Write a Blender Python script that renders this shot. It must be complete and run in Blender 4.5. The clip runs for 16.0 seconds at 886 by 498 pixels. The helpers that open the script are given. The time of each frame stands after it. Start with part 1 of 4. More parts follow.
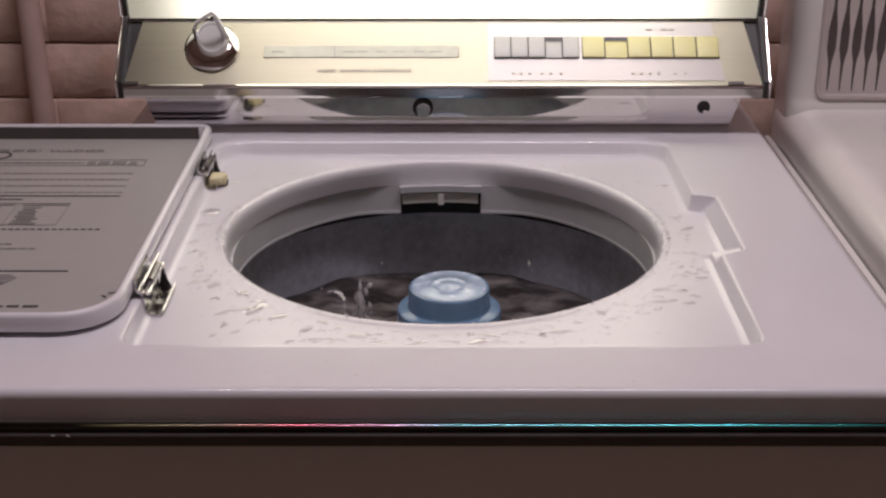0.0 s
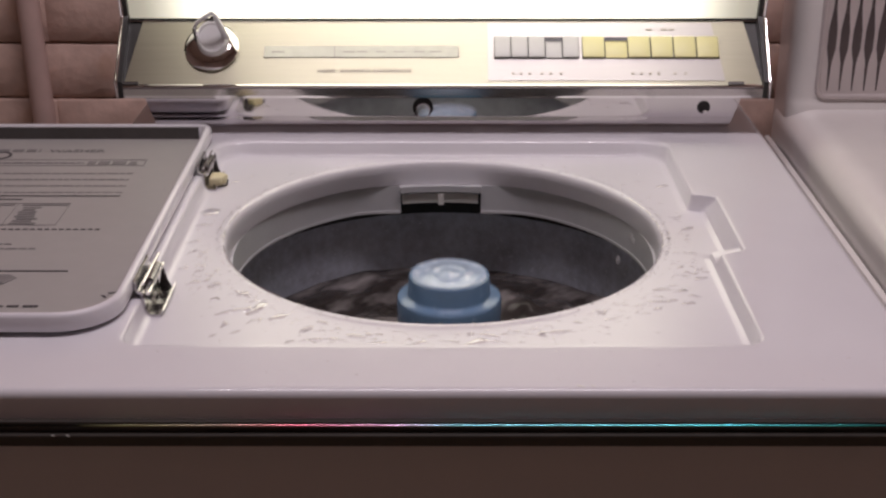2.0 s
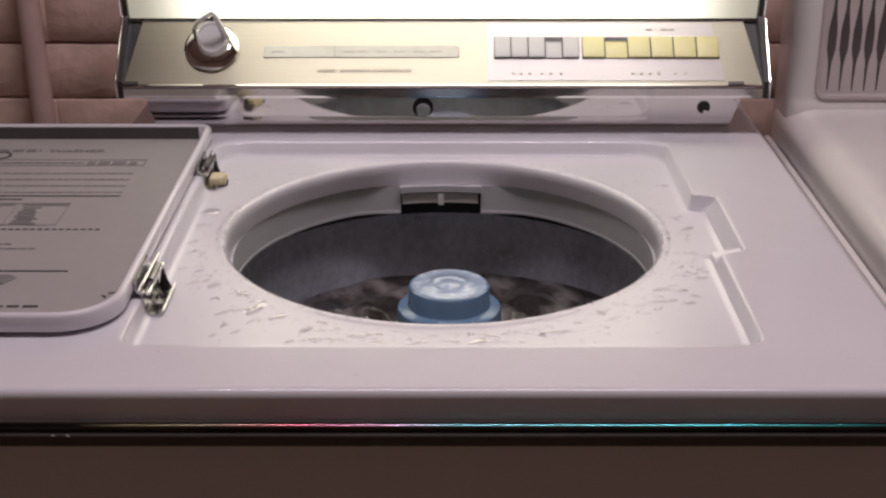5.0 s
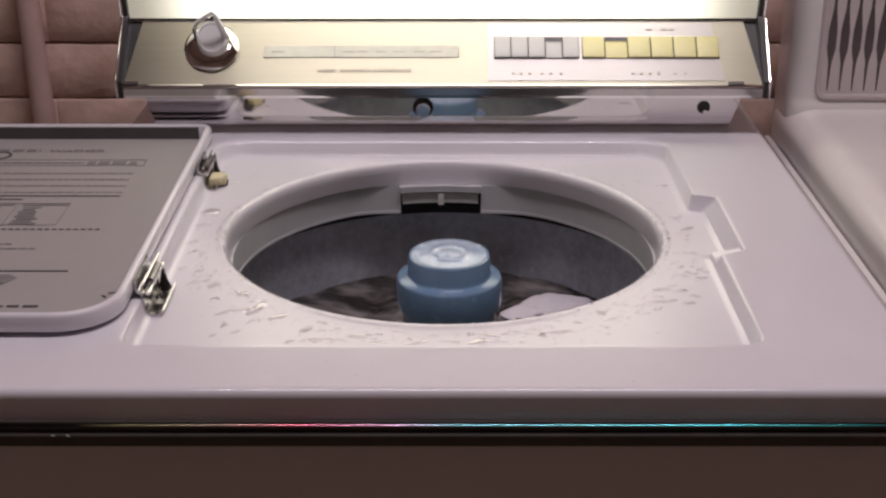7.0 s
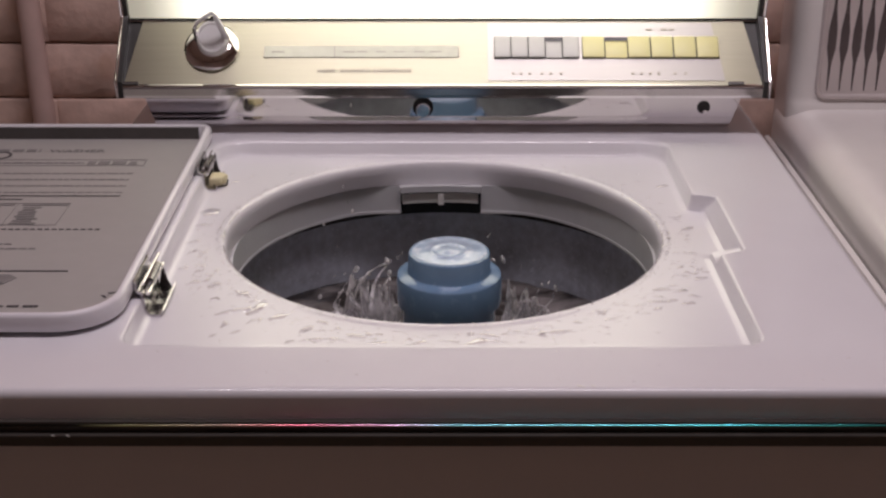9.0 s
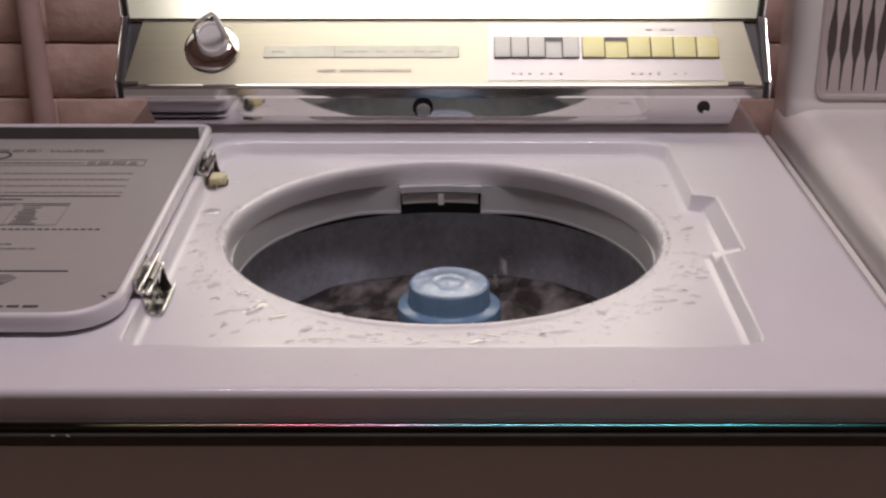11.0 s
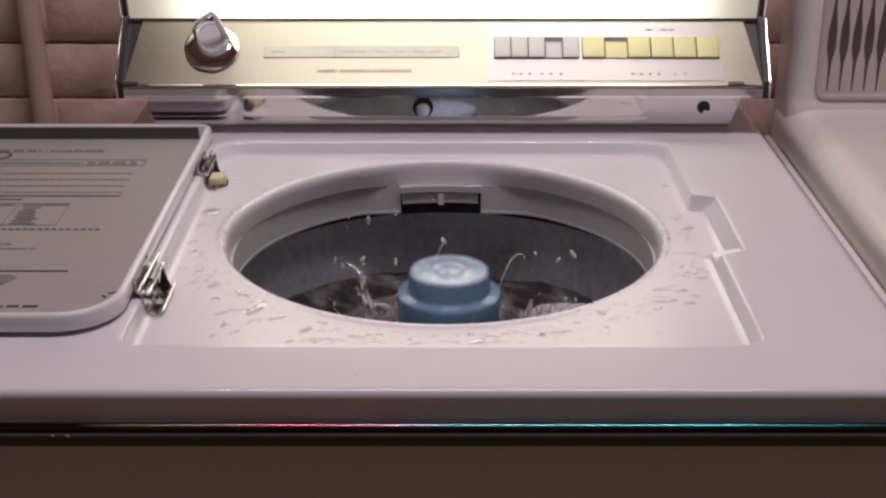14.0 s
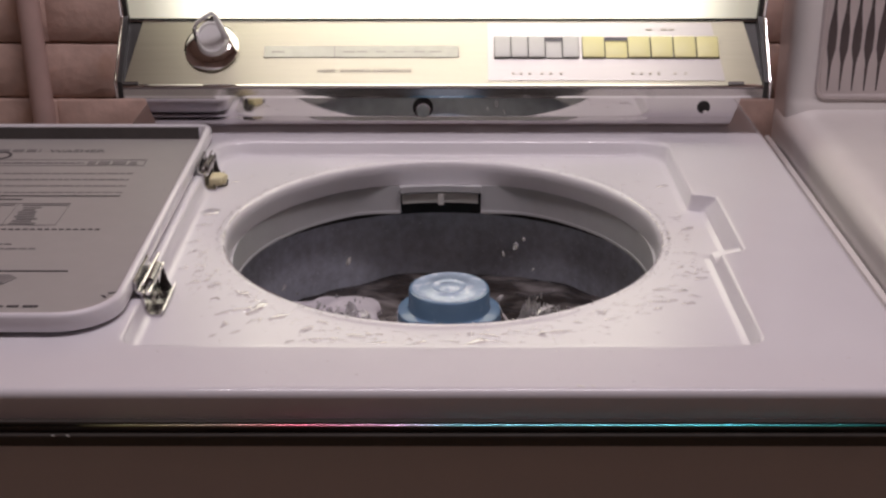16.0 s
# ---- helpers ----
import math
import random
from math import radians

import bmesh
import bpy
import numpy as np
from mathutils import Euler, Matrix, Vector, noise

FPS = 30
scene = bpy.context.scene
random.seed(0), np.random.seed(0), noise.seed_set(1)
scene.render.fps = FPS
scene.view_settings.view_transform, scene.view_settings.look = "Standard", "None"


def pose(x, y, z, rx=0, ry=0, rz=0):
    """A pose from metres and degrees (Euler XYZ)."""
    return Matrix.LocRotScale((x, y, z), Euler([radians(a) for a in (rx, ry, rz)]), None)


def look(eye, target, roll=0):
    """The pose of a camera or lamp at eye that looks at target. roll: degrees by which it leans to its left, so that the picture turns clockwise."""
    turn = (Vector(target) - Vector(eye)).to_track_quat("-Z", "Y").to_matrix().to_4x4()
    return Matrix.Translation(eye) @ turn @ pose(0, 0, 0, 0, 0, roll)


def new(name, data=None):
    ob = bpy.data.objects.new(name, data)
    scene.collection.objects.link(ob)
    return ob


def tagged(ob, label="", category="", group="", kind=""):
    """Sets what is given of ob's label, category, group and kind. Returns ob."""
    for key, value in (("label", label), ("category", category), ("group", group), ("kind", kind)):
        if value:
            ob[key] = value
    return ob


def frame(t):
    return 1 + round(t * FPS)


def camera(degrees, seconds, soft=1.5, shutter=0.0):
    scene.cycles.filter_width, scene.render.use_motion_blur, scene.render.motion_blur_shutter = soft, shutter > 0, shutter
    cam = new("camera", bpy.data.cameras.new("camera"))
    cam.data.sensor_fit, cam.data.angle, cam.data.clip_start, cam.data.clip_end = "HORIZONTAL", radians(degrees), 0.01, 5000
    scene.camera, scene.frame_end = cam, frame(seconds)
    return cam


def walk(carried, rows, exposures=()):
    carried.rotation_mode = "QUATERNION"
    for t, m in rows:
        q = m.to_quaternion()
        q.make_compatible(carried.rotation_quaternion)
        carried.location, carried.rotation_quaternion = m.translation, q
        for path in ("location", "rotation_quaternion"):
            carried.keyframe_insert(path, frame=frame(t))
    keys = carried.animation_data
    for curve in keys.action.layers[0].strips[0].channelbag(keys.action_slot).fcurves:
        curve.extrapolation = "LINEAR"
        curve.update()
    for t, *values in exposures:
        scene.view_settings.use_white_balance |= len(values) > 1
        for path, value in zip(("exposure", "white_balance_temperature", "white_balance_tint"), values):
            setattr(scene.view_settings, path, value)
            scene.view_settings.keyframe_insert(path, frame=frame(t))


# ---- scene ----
cam = camera(36.19, 16.0, soft=2.4, shutter=0.15)
EYE = (0.0, -0.803, 1.351)
VIEW = pose(*EYE, 67.6, 0, 0)
walk(cam, [(0.0, VIEW), (16.0, VIEW)])

# ---- light: the console's fluorescent panel glows by its material; a ceiling tube lights wall and appliances ----
world = bpy.data.worlds.new("world")
scene.world = world
world.use_nodes = True
world.node_tree.nodes["Background"].inputs[0].default_value = (0.9, 0.8, 0.8, 1)
world.node_tree.nodes["Background"].inputs[1].default_value = 0.02
PANEL_GLOW = 2.5
TUBE_WATTS = 11.6
scene.view_settings.exposure = 0.0

tube = bpy.data.lights.new("ceiling_tube", "AREA")
tube.shape, tube.size, tube.size_y, tube.energy, tube.color = "RECTANGLE", 0.95, 0.26, TUBE_WATTS, (1.0, 0.88, 0.945)
tube_ob = new("ceiling_tube", tube)
tube_ob.matrix_world = look((0.08, 0.09, 2.30), (0.08, 0.16, 0.0))

ZT = 0.914            # height of the recess floor round the opening
YC = 0.300            # middle of the wash opening
ZO = ZT + 0.015       # height of the deck round the recess


# ---- materials ----
def tint(c, k):
    return tuple(min(1.0, v * k) for v in c) + (1,)


def mat(name, base, rough=0.5, metal=0.0, grain=60.0, vary=0.06, bump=0.05, bump_scale=400.0, spots=None, coat=0.0,
        transmission=0.0, ior=1.45, stretch=(1, 1, 1), rough_vary=0.08):
    m = bpy.data.materials.new(name)
    m.use_nodes = True
    nt = m.node_tree
    b = nt.nodes["Principled BSDF"]
    tc = nt.nodes.new("ShaderNodeTexCoord")
    mp = nt.nodes.new("ShaderNodeMapping")
    mp.inputs["Scale"].default_value = stretch
    nt.links.new(tc.outputs["Object"], mp.inputs["Vector"])
    big = nt.nodes.new("ShaderNodeTexNoise")
    big.inputs["Scale"].default_value, big.inputs["Detail"].default_value = grain * 0.15, 4
    fine = nt.nodes.new("ShaderNodeTexNoise")
    fine.inputs["Scale"].default_value, fine.inputs["Detail"].default_value = grain, 6
    for n in (big, fine):
        nt.links.new(mp.outputs[0], n.inputs["Vector"])
    mixn = nt.nodes.new("ShaderNodeMath")
    mixn.operation = "ADD"
    nt.links.new(big.outputs["Fac"], mixn.inputs[0])
    nt.links.new(fine.outputs["Fac"], mixn.inputs[1])
    ramp = nt.nodes.new("ShaderNodeMapRange")
    ramp.inputs["From Min"].default_value, ramp.inputs["From Max"].default_value = 0.6, 1.4
    nt.links.new(mixn.outputs[0], ramp.inputs["Value"])
    col = nt.nodes.new("ShaderNodeMix")
    col.data_type = "RGBA"
    col.inputs[6].default_value, col.inputs[7].default_value = tint(base, 1 - vary), tint(base, 1 + vary)
    nt.links.new(ramp.outputs[0], col.inputs[0])
    out = col.outputs[2]
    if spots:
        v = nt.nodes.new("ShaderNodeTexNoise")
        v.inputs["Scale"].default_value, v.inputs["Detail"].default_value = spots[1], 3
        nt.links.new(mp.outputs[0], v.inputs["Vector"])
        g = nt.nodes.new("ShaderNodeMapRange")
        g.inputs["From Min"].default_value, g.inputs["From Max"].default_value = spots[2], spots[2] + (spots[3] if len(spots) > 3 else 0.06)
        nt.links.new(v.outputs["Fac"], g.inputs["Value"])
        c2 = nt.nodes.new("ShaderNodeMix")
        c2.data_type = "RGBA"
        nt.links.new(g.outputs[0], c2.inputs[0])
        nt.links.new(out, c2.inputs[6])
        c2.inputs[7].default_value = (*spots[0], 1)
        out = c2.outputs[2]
    nt.links.new(out, b.inputs["Base Color"])
    rr = nt.nodes.new("ShaderNodeMapRange")
    rr.inputs["From Min"].default_value, rr.inputs["From Max"].default_value = 0.6, 1.4
    rr.inputs["To Min"].default_value, rr.inputs["To Max"].default_value = max(0.0, rough * (1 - rough_vary)), min(1.0, rough * (1 + rough_vary))
    nt.links.new(mixn.outputs[0], rr.inputs["Value"])
    nt.links.new(rr.outputs[0], b.inputs["Roughness"])
    b.inputs["Metallic"].default_value = metal
    b.inputs["Coat Weight"].default_value = coat
    b.inputs["Coat Roughness"].default_value = 0.09
    b.inputs["Transmission Weight"].default_value = transmission
    b.inputs["IOR"].default_value = ior
    if bump:
        bt = nt.nodes.new("ShaderNodeTexNoise")
        bt.inputs["Scale"].default_value, bt.inputs["Detail"].default_value = bump_scale, 4
        nt.links.new(mp.outputs[0], bt.inputs["Vector"])
        bn = nt.nodes.new("ShaderNodeBump")
        bn.inputs["Strength"].default_value, bn.inputs["Distance"].default_value = bump, 0.002
        nt.links.new(bt.outputs["Fac"], bn.inputs["Height"])
        nt.links.new(bn.outputs[0], b.inputs["Normal"])
    return m


def glow(name, color, strength, along=0.0, fall=0.1):
    """A lit plastic panel; along: half length, over which the tube behind it fades towards its ends."""
    m = bpy.data.materials.new(name)
    m.use_nodes = True
    nt = m.node_tree
    b = nt.nodes["Principled BSDF"]
    b.inputs["Base Color"].default_value = (0.6, 0.57, 0.48, 1)
    b.inputs["Roughness"].default_value = 0.5
    b.inputs["Emission Color"].default_value = (*color, 1)
    b.inputs["Emission Strength"].default_value = strength
    if along:
        tc = nt.nodes.new("ShaderNodeTexCoord")
        sx = nt.nodes.new("ShaderNodeSeparateXYZ")
        ab = nt.nodes.new("ShaderNodeMath")
        ab.operation = "ABSOLUTE"
        mr = nt.nodes.new("ShaderNodeMapRange")
        mr.interpolation_type = "SMOOTHSTEP"
        mr.inputs["From Min"].default_value, mr.inputs["From Max"].default_value = along - fall, along
        mr.inputs["To Min"].default_value, mr.inputs["To Max"].default_value = strength, strength * 0.13
        nt.links.new(tc.outputs["Object"], sx.inputs[0])
        nt.links.new(sx.outputs["X"], ab.inputs[0])
        nt.links.new(ab.outputs[0], mr.inputs["Value"])
        nt.links.new(mr.outputs[0], b.inputs["Emission Strength"])
    return m


def reflection_ramp(name):
    """Metal strip; a rainbow reflection, straw through pink to cyan, is painted along it."""
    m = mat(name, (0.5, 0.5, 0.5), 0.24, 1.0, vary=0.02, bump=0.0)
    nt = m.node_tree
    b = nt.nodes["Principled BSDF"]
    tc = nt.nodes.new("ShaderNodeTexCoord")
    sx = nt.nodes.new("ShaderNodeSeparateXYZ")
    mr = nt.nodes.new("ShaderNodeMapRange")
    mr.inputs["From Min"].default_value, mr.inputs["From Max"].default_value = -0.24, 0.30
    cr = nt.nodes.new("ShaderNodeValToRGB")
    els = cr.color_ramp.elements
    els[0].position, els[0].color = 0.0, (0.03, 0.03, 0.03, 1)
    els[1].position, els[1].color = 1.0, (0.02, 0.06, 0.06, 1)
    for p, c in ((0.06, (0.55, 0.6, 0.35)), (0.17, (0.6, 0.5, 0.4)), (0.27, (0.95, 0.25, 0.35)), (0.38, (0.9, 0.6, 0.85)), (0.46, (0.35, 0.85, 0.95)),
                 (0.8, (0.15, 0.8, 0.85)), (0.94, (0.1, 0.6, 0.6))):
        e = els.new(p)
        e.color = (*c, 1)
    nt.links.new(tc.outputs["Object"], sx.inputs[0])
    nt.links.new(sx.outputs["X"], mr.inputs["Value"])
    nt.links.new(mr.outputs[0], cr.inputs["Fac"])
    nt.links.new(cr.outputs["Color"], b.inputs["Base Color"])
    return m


def clear_water(name, white, gloss):
    """Thin clear water: see-through with a gloss, and a share of white froth."""
    m = bpy.data.materials.new(name)
    m.use_nodes = True
    nt = m.node_tree
    nt.nodes.remove(nt.nodes["Principled BSDF"])
    end = nt.nodes["Material Output"]
    clear = nt.nodes.new("ShaderNodeBsdfTransparent")
    clear.inputs[0].default_value = (0.95, 0.947, 0.957, 1)
    froth = nt.nodes.new("ShaderNodeBsdfDiffuse")
    froth.inputs[0].default_value = (0.92, 0.90, 0.92, 1)
    shine = nt.nodes.new("ShaderNodeBsdfGlossy")
    shine.inputs["Roughness"].default_value = 0.03
    tx = nt.nodes.new("ShaderNodeTexCoord")
    nz = nt.nodes.new("ShaderNodeTexNoise")
    nz.inputs["Scale"].default_value = 150
    mp = nt.nodes.new("ShaderNodeMapping")
    mp.inputs["Scale"].default_value = (1, 1, 0.4)
    nt.links.new(tx.outputs["Object"], mp.inputs["Vector"])
    nt.links.new(mp.outputs[0], nz.inputs["Vector"])
    nz.inputs["Detail"].default_value = 4
    fac = nt.nodes.new("ShaderNodeMapRange")
    fac.inputs["From Min"].default_value, fac.inputs["From Max"].default_value = 0.38, 0.68
    fac.inputs["To Min"].default_value, fac.inputs["To Max"].default_value = 0.12 * white, 1.9 * white
    nt.links.new(nz.outputs["Fac"], fac.inputs["Value"])
    body = nt.nodes.new("ShaderNodeMixShader")
    nt.links.new(fac.outputs[0], body.inputs[0])
    nt.links.new(clear.outputs[0], body.inputs[1])
    through_light = nt.nodes.new("ShaderNodeBsdfTranslucent")
    through_light.inputs[0].default_value = (0.92, 0.90, 0.92, 1)
    both = nt.nodes.new("ShaderNodeMixShader")
    nt.links.new(froth.outputs[0], both.inputs[1])
    nt.links.new(through_light.outputs[0], both.inputs[2])
    nt.links.new(both.outputs[0], body.inputs[2])
    edge = nt.nodes.new("ShaderNodeLayerWeight")
    edge.inputs["Blend"].default_value = 0.35
    fr = nt.nodes.new("ShaderNodeMath")
    fr.operation = "MULTIPLY"
    fr.inputs[1].default_value = gloss
    nt.links.new(edge.outputs["Facing"], fr.inputs[0])
    mix = nt.nodes.new("ShaderNodeMixShader")
    nt.links.new(fr.outputs[0], mix.inputs[0])
    nt.links.new(body.outputs[0], mix.inputs[1])
    nt.links.new(shine.outputs[0], mix.inputs[2])
    nt.links.new(mix.outputs[0], end.inputs["Surface"])
    return m


def brushed(m, up=0.785):
    """Brush marks along x: the sheen spreads up the slope and keeps its ends sharp along x."""
    nt = m.node_tree
    b = nt.nodes["Principled BSDF"]
    b.inputs["Anisotropic"].default_value = 0.78
    way = nt.nodes.new("ShaderNodeCombineXYZ")
    way.inputs[1].default_value, way.inputs[2].default_value = math.cos(up), math.sin(up)
    nt.links.new(way.outputs[0], b.inputs["Tangent"])
    return m


ENAMEL = mat("white_enamel", (0.755, 0.737, 0.775), 0.34, grain=30, vary=0.02, bump=0.012, bump_scale=90, coat=0.6)
ENAMEL_OLD = mat("dryer_enamel", (0.78, 0.745, 0.725), 0.25, grain=30, vary=0.03, bump=0.012, bump_scale=90, coat=0.3)
LID_GREY = mat("lid_grey_paint", (0.375, 0.36, 0.35), 0.36, grain=80, vary=0.05, bump=0.02)
INK = mat("dark_ink", (0.06, 0.055, 0.06), 0.6, vary=0.2, bump=0)
INK_FADED = mat("faded_ink", (0.21, 0.20, 0.20), 0.6, vary=0.25, grain=300, bump=0)
PRINT = mat("console_print", (0.40, 0.37, 0.31), 0.5, vary=0.2, grain=300, bump=0)
CHROME = mat("chrome", (0.82, 0.80, 0.80), 0.08, 1.0, grain=120, vary=0.04, bump=0.01, spots=((0.35, 0.3, 0.27), 240, 0.70))
HINGE = mat("pitted_chrome", (0.52, 0.51, 0.52), 0.2, 1.0, grain=150, vary=0.2, bump=0.15, bump_scale=200, spots=((0.14, 0.11, 0.09), 160, 0.60))
MIRROR = mat("polished_steel", (0.74, 0.71, 0.72), 0.05, 1.0, grain=40, vary=0.03, bump=0.0, rough_vary=0.3)
BRASS = brushed(mat("champagne_aluminium", (0.45, 0.437, 0.335), 0.42, 1.0, grain=300, vary=0.07, bump=0.02, stretch=(0.05, 1, 1)))
SILVER = brushed(mat("satin_silver", (0.50, 0.485, 0.46), 0.45, 1.0, grain=300, vary=0.05, bump=0.02, stretch=(0.05, 1, 1)))
BLACK = mat("black_plastic", (0.02, 0.019, 0.018), 0.3, vary=0.2, bump=0.02)
LIP_STEEL = mat("tarnished_steel", (0.50, 0.47, 0.46), 0.16, 1.0, grain=200, vary=0.15, bump=0.01, stretch=(0.1, 1, 1))
LID_SHADE = mat("lid_wall_shade", (0.085, 0.078, 0.076), 0.5, vary=0.2, bump=0.05)
TRIM_DARK = mat("dark_trim", (0.055, 0.048, 0.044), 0.3, 0.0, vary=0.2, bump=0.01)
BTN_GREY = mat("grey_button", (0.64, 0.64, 0.62), 0.35, vary=0.04, bump=0.01)
BTN_YELLOW = mat("yellow_button", (0.84, 0.80, 0.40), 0.35, vary=0.04, bump=0.01)
DIAL_GLASS = mat("dial_strip", (0.66, 0.68, 0.54), 0.25, vary=0.1, grain=120, bump=0)
COLLAR = mat("grey_collar", (0.58, 0.585, 0.60), 0.30, grain=60, vary=0.06, bump=0.03)
TUB = mat("speckled_porcelain", (0.52, 0.55, 0.63), 0.20, grain=120, vary=0.3, bump=0.08, bump_scale=160, spots=((0.66, 0.69, 0.76), 300, 0.62))
BLUE = mat("blue_plastic", (0.155, 0.265, 0.41), 0.2, grain=60, vary=0.1, bump=0.10, bump_scale=90, coat=0.4, spots=((0.21, 0.33, 0.48), 130, 0.62))
# Whitish spots paint the wet glints on the cap into its colour.
BLUE_PALE = mat("pale_blue_plastic", (0.42, 0.54, 0.70), 0.12, grain=90, vary=0.2, bump=0.7, bump_scale=70, spots=((0.62, 0.72, 0.84), 85, 0.56), coat=0.6)
# Pale blotches in the colour stand for foam and light reflected by waves.
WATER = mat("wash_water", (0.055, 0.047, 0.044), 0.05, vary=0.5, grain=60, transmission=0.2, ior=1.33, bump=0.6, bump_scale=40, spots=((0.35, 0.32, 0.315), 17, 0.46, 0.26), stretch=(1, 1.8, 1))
DROP = clear_water("water_drop", 0.0, 0.7)
SPRAY = clear_water("water_spray", 0.60, 0.4)
CLOTH = mat("wet_white_cloth", (0.70, 0.66, 0.71), 0.45, grain=60, vary=0.1, bump=0.3, bump_scale=120)
BRICK = mat("pink_painted_brick", (0.66, 0.475, 0.405), 0.42, grain=45, vary=0.24, bump=1.0, bump_scale=55, spots=((0.58, 0.39, 0.31), 24, 0.57, 0.12))
MORTAR = mat("painted_mortar", (0.46, 0.31, 0.25), 0.55, grain=70, vary=0.15, bump=0.5, bump_scale=60)
PIPE = mat("pink_painted_pipe", (0.62, 0.45, 0.41), 0.35, grain=50, vary=0.08, bump=0.1, bump_scale=80)
WALL_BOUNCE = mat("wall_bounce", (0.72, 0.60, 0.55), 0.8, grain=8, vary=0.08, bump=0.1)
FLOOR_BOUNCE = mat("floor_bounce", (0.54, 0.43, 0.31), 0.7, grain=12, vary=0.15, bump=0.2)
YELLOWED = mat("yellowed_plastic", (0.66, 0.60, 0.38), 0.4, vary=0.08, bump=0.02)
KNOB_GREY = mat("satin_grey_knob", (0.78, 0.77, 0.79), 0.22, 0.1, vary=0.05, bump=0.01)
SPOUT = mat("pale_grey_plastic", (0.72, 0.71, 0.68), 0.35, vary=0.06, bump=0.02)
SLOT = mat("slot_dark", (0.12, 0.10, 0.10), 0.25, 0.5, vary=0.1, bump=0)
FIN = mat("dull_chrome", (0.68, 0.62, 0.61), 0.32, 0.35, vary=0.06, bump=0.02)
RAINBOW = reflection_ramp("painted_reflection")
PANEL = glow("lit_diffuser", (1.0, 0.945, 0.77), PANEL_GLOW, along=0.318, fall=0.125)


# ---- mesh helpers ----
EYE_FIT = [None]         # where set: scaling about the eye that fits a group of parts to the view


def part(name, bm, material, parent=None, label="", smooth=True, at=None, bevel=0.0):
    me = bpy.data.meshes.new(name)
    if bevel:
        bmesh.ops.bevel(bm, geom=[e for e in bm.edges if e.is_manifold and e.calc_face_angle(0) > 0.6], offset=bevel, segments=3, affect="EDGES", profile=0.5)
    bmesh.ops.recalc_face_normals(bm, faces=bm.faces)
    bm.to_mesh(me)
    bm.free()
    for m in material if isinstance(material, (list, tuple)) else [material]:
        me.materials.append(m)
    if smooth:
        me.shade_smooth()
        me.set_sharp_from_angle(angle=radians(38))
    if EYE_FIT[0] is not None:
        me.transform(EYE_FIT[0] @ at if at is not None else EYE_FIT[0])
        at = None
    ob = new(name, me)
    if at is not None:
        ob.matrix_basis = at
    if parent is not None:
        ob.parent = parent
    if label:
        tagged(ob, label)
    return ob


def empty(name, x, y, z):
    ob = new(name)
    ob.empty_display_size = 0.1
    ob.location = (x, y, z)
    return ob


def box(bm, x0, x1, y0, y1, z0, z1, m=None):
    vs = [bm.verts.new((x, y, z)) for x in (x0, x1) for y in (y0, y1) for z in (z0, z1)]
    for f in ((0, 1, 3, 2), (4, 6, 7, 5), (0, 4, 5, 1), (2, 3, 7, 6), (0, 2, 6, 4), (1, 5, 7, 3)):
        bm.faces.new([vs[i] for i in f])
    if m is not None:
        bmesh.ops.transform(bm, matrix=m, verts=vs)
    return vs


def boxed(*a):
    bm = bmesh.new()
    box(bm, *a)
    return bm


def prism(bm, outline, x0, x1, taper=None):
    """An outline of (y, z) carried from x0 to x1; taper: other x at each corner."""
    a = [bm.verts.new((x0 if taper is None else -taper[i], y, z)) for i, (y, z) in enumerate(outline)]
    b = [bm.verts.new((x1 if taper is None else taper[i], y, z)) for i, (y, z) in enumerate(outline)]
    bm.faces.new(a)
    bm.faces.new(list(reversed(b)))
    n = len(a)
    for i in range(n):
        bm.faces.new((a[i], b[i], b[(i + 1) % n], a[(i + 1) % n]))
    return a + b


def lathe(bm, outline, n=64, close=False, m=None):
    """An outline of (r, z) turned round z."""
    made, rings = [], []
    for r, z in outline:
        if r < 1e-6:
            rings.append([bm.verts.new((0, 0, z))])
        else:
            rings.append([bm.verts.new((r * math.cos(2 * math.pi * k / n), r * math.sin(2 * math.pi * k / n), z)) for k in range(n)])
        made += rings[-1]
    if close:
        rings.append(rings[0])
    for a, b in zip(rings, rings[1:]):
        for k in range(n):
            j = (k + 1) % n
            f = [a[k % len(a)], a[j % len(a)], b[j % len(b)], b[k % len(b)]]
            f = [v for i, v in enumerate(f) if v not in f[:i]]
            if len(f) > 2:
                bm.faces.new(f)
    if m is not None:
        bmesh.ops.transform(bm, matrix=m, verts=made)
    return made


def tube_along(bm, path, radii, n=10):
    """A round rod through the points of path, with a radius at each."""
    pts = [Vector(p) for p in path]
    rings = []
    for i, p in enumerate(pts):
        d = (pts[min(i + 1, len(pts) - 1)] - pts[max(i - 1, 0)]).normalized()
        s = d.cross(Vector((0.13, 0.2, 0.97))).normalized()
        if s.length < 0.1:
            s = Vector((1, 0, 0))
        u = s.cross(d)
        r = radii[i] if isinstance(radii, (list, tuple)) else radii
        rings.append([bm.verts.new(p + r * (math.cos(2 * math.pi * k / n) * s + math.sin(2 * math.pi * k / n) * u)) for k in range(n)])
    for a, b in zip(rings, rings[1:]):
        for k in range(n):
            bm.faces.new((a[k], a[(k + 1) % n], b[(k + 1) % n], b[k]))
    bm.faces.new(rings[0])
    bm.faces.new(list(reversed(rings[-1])))


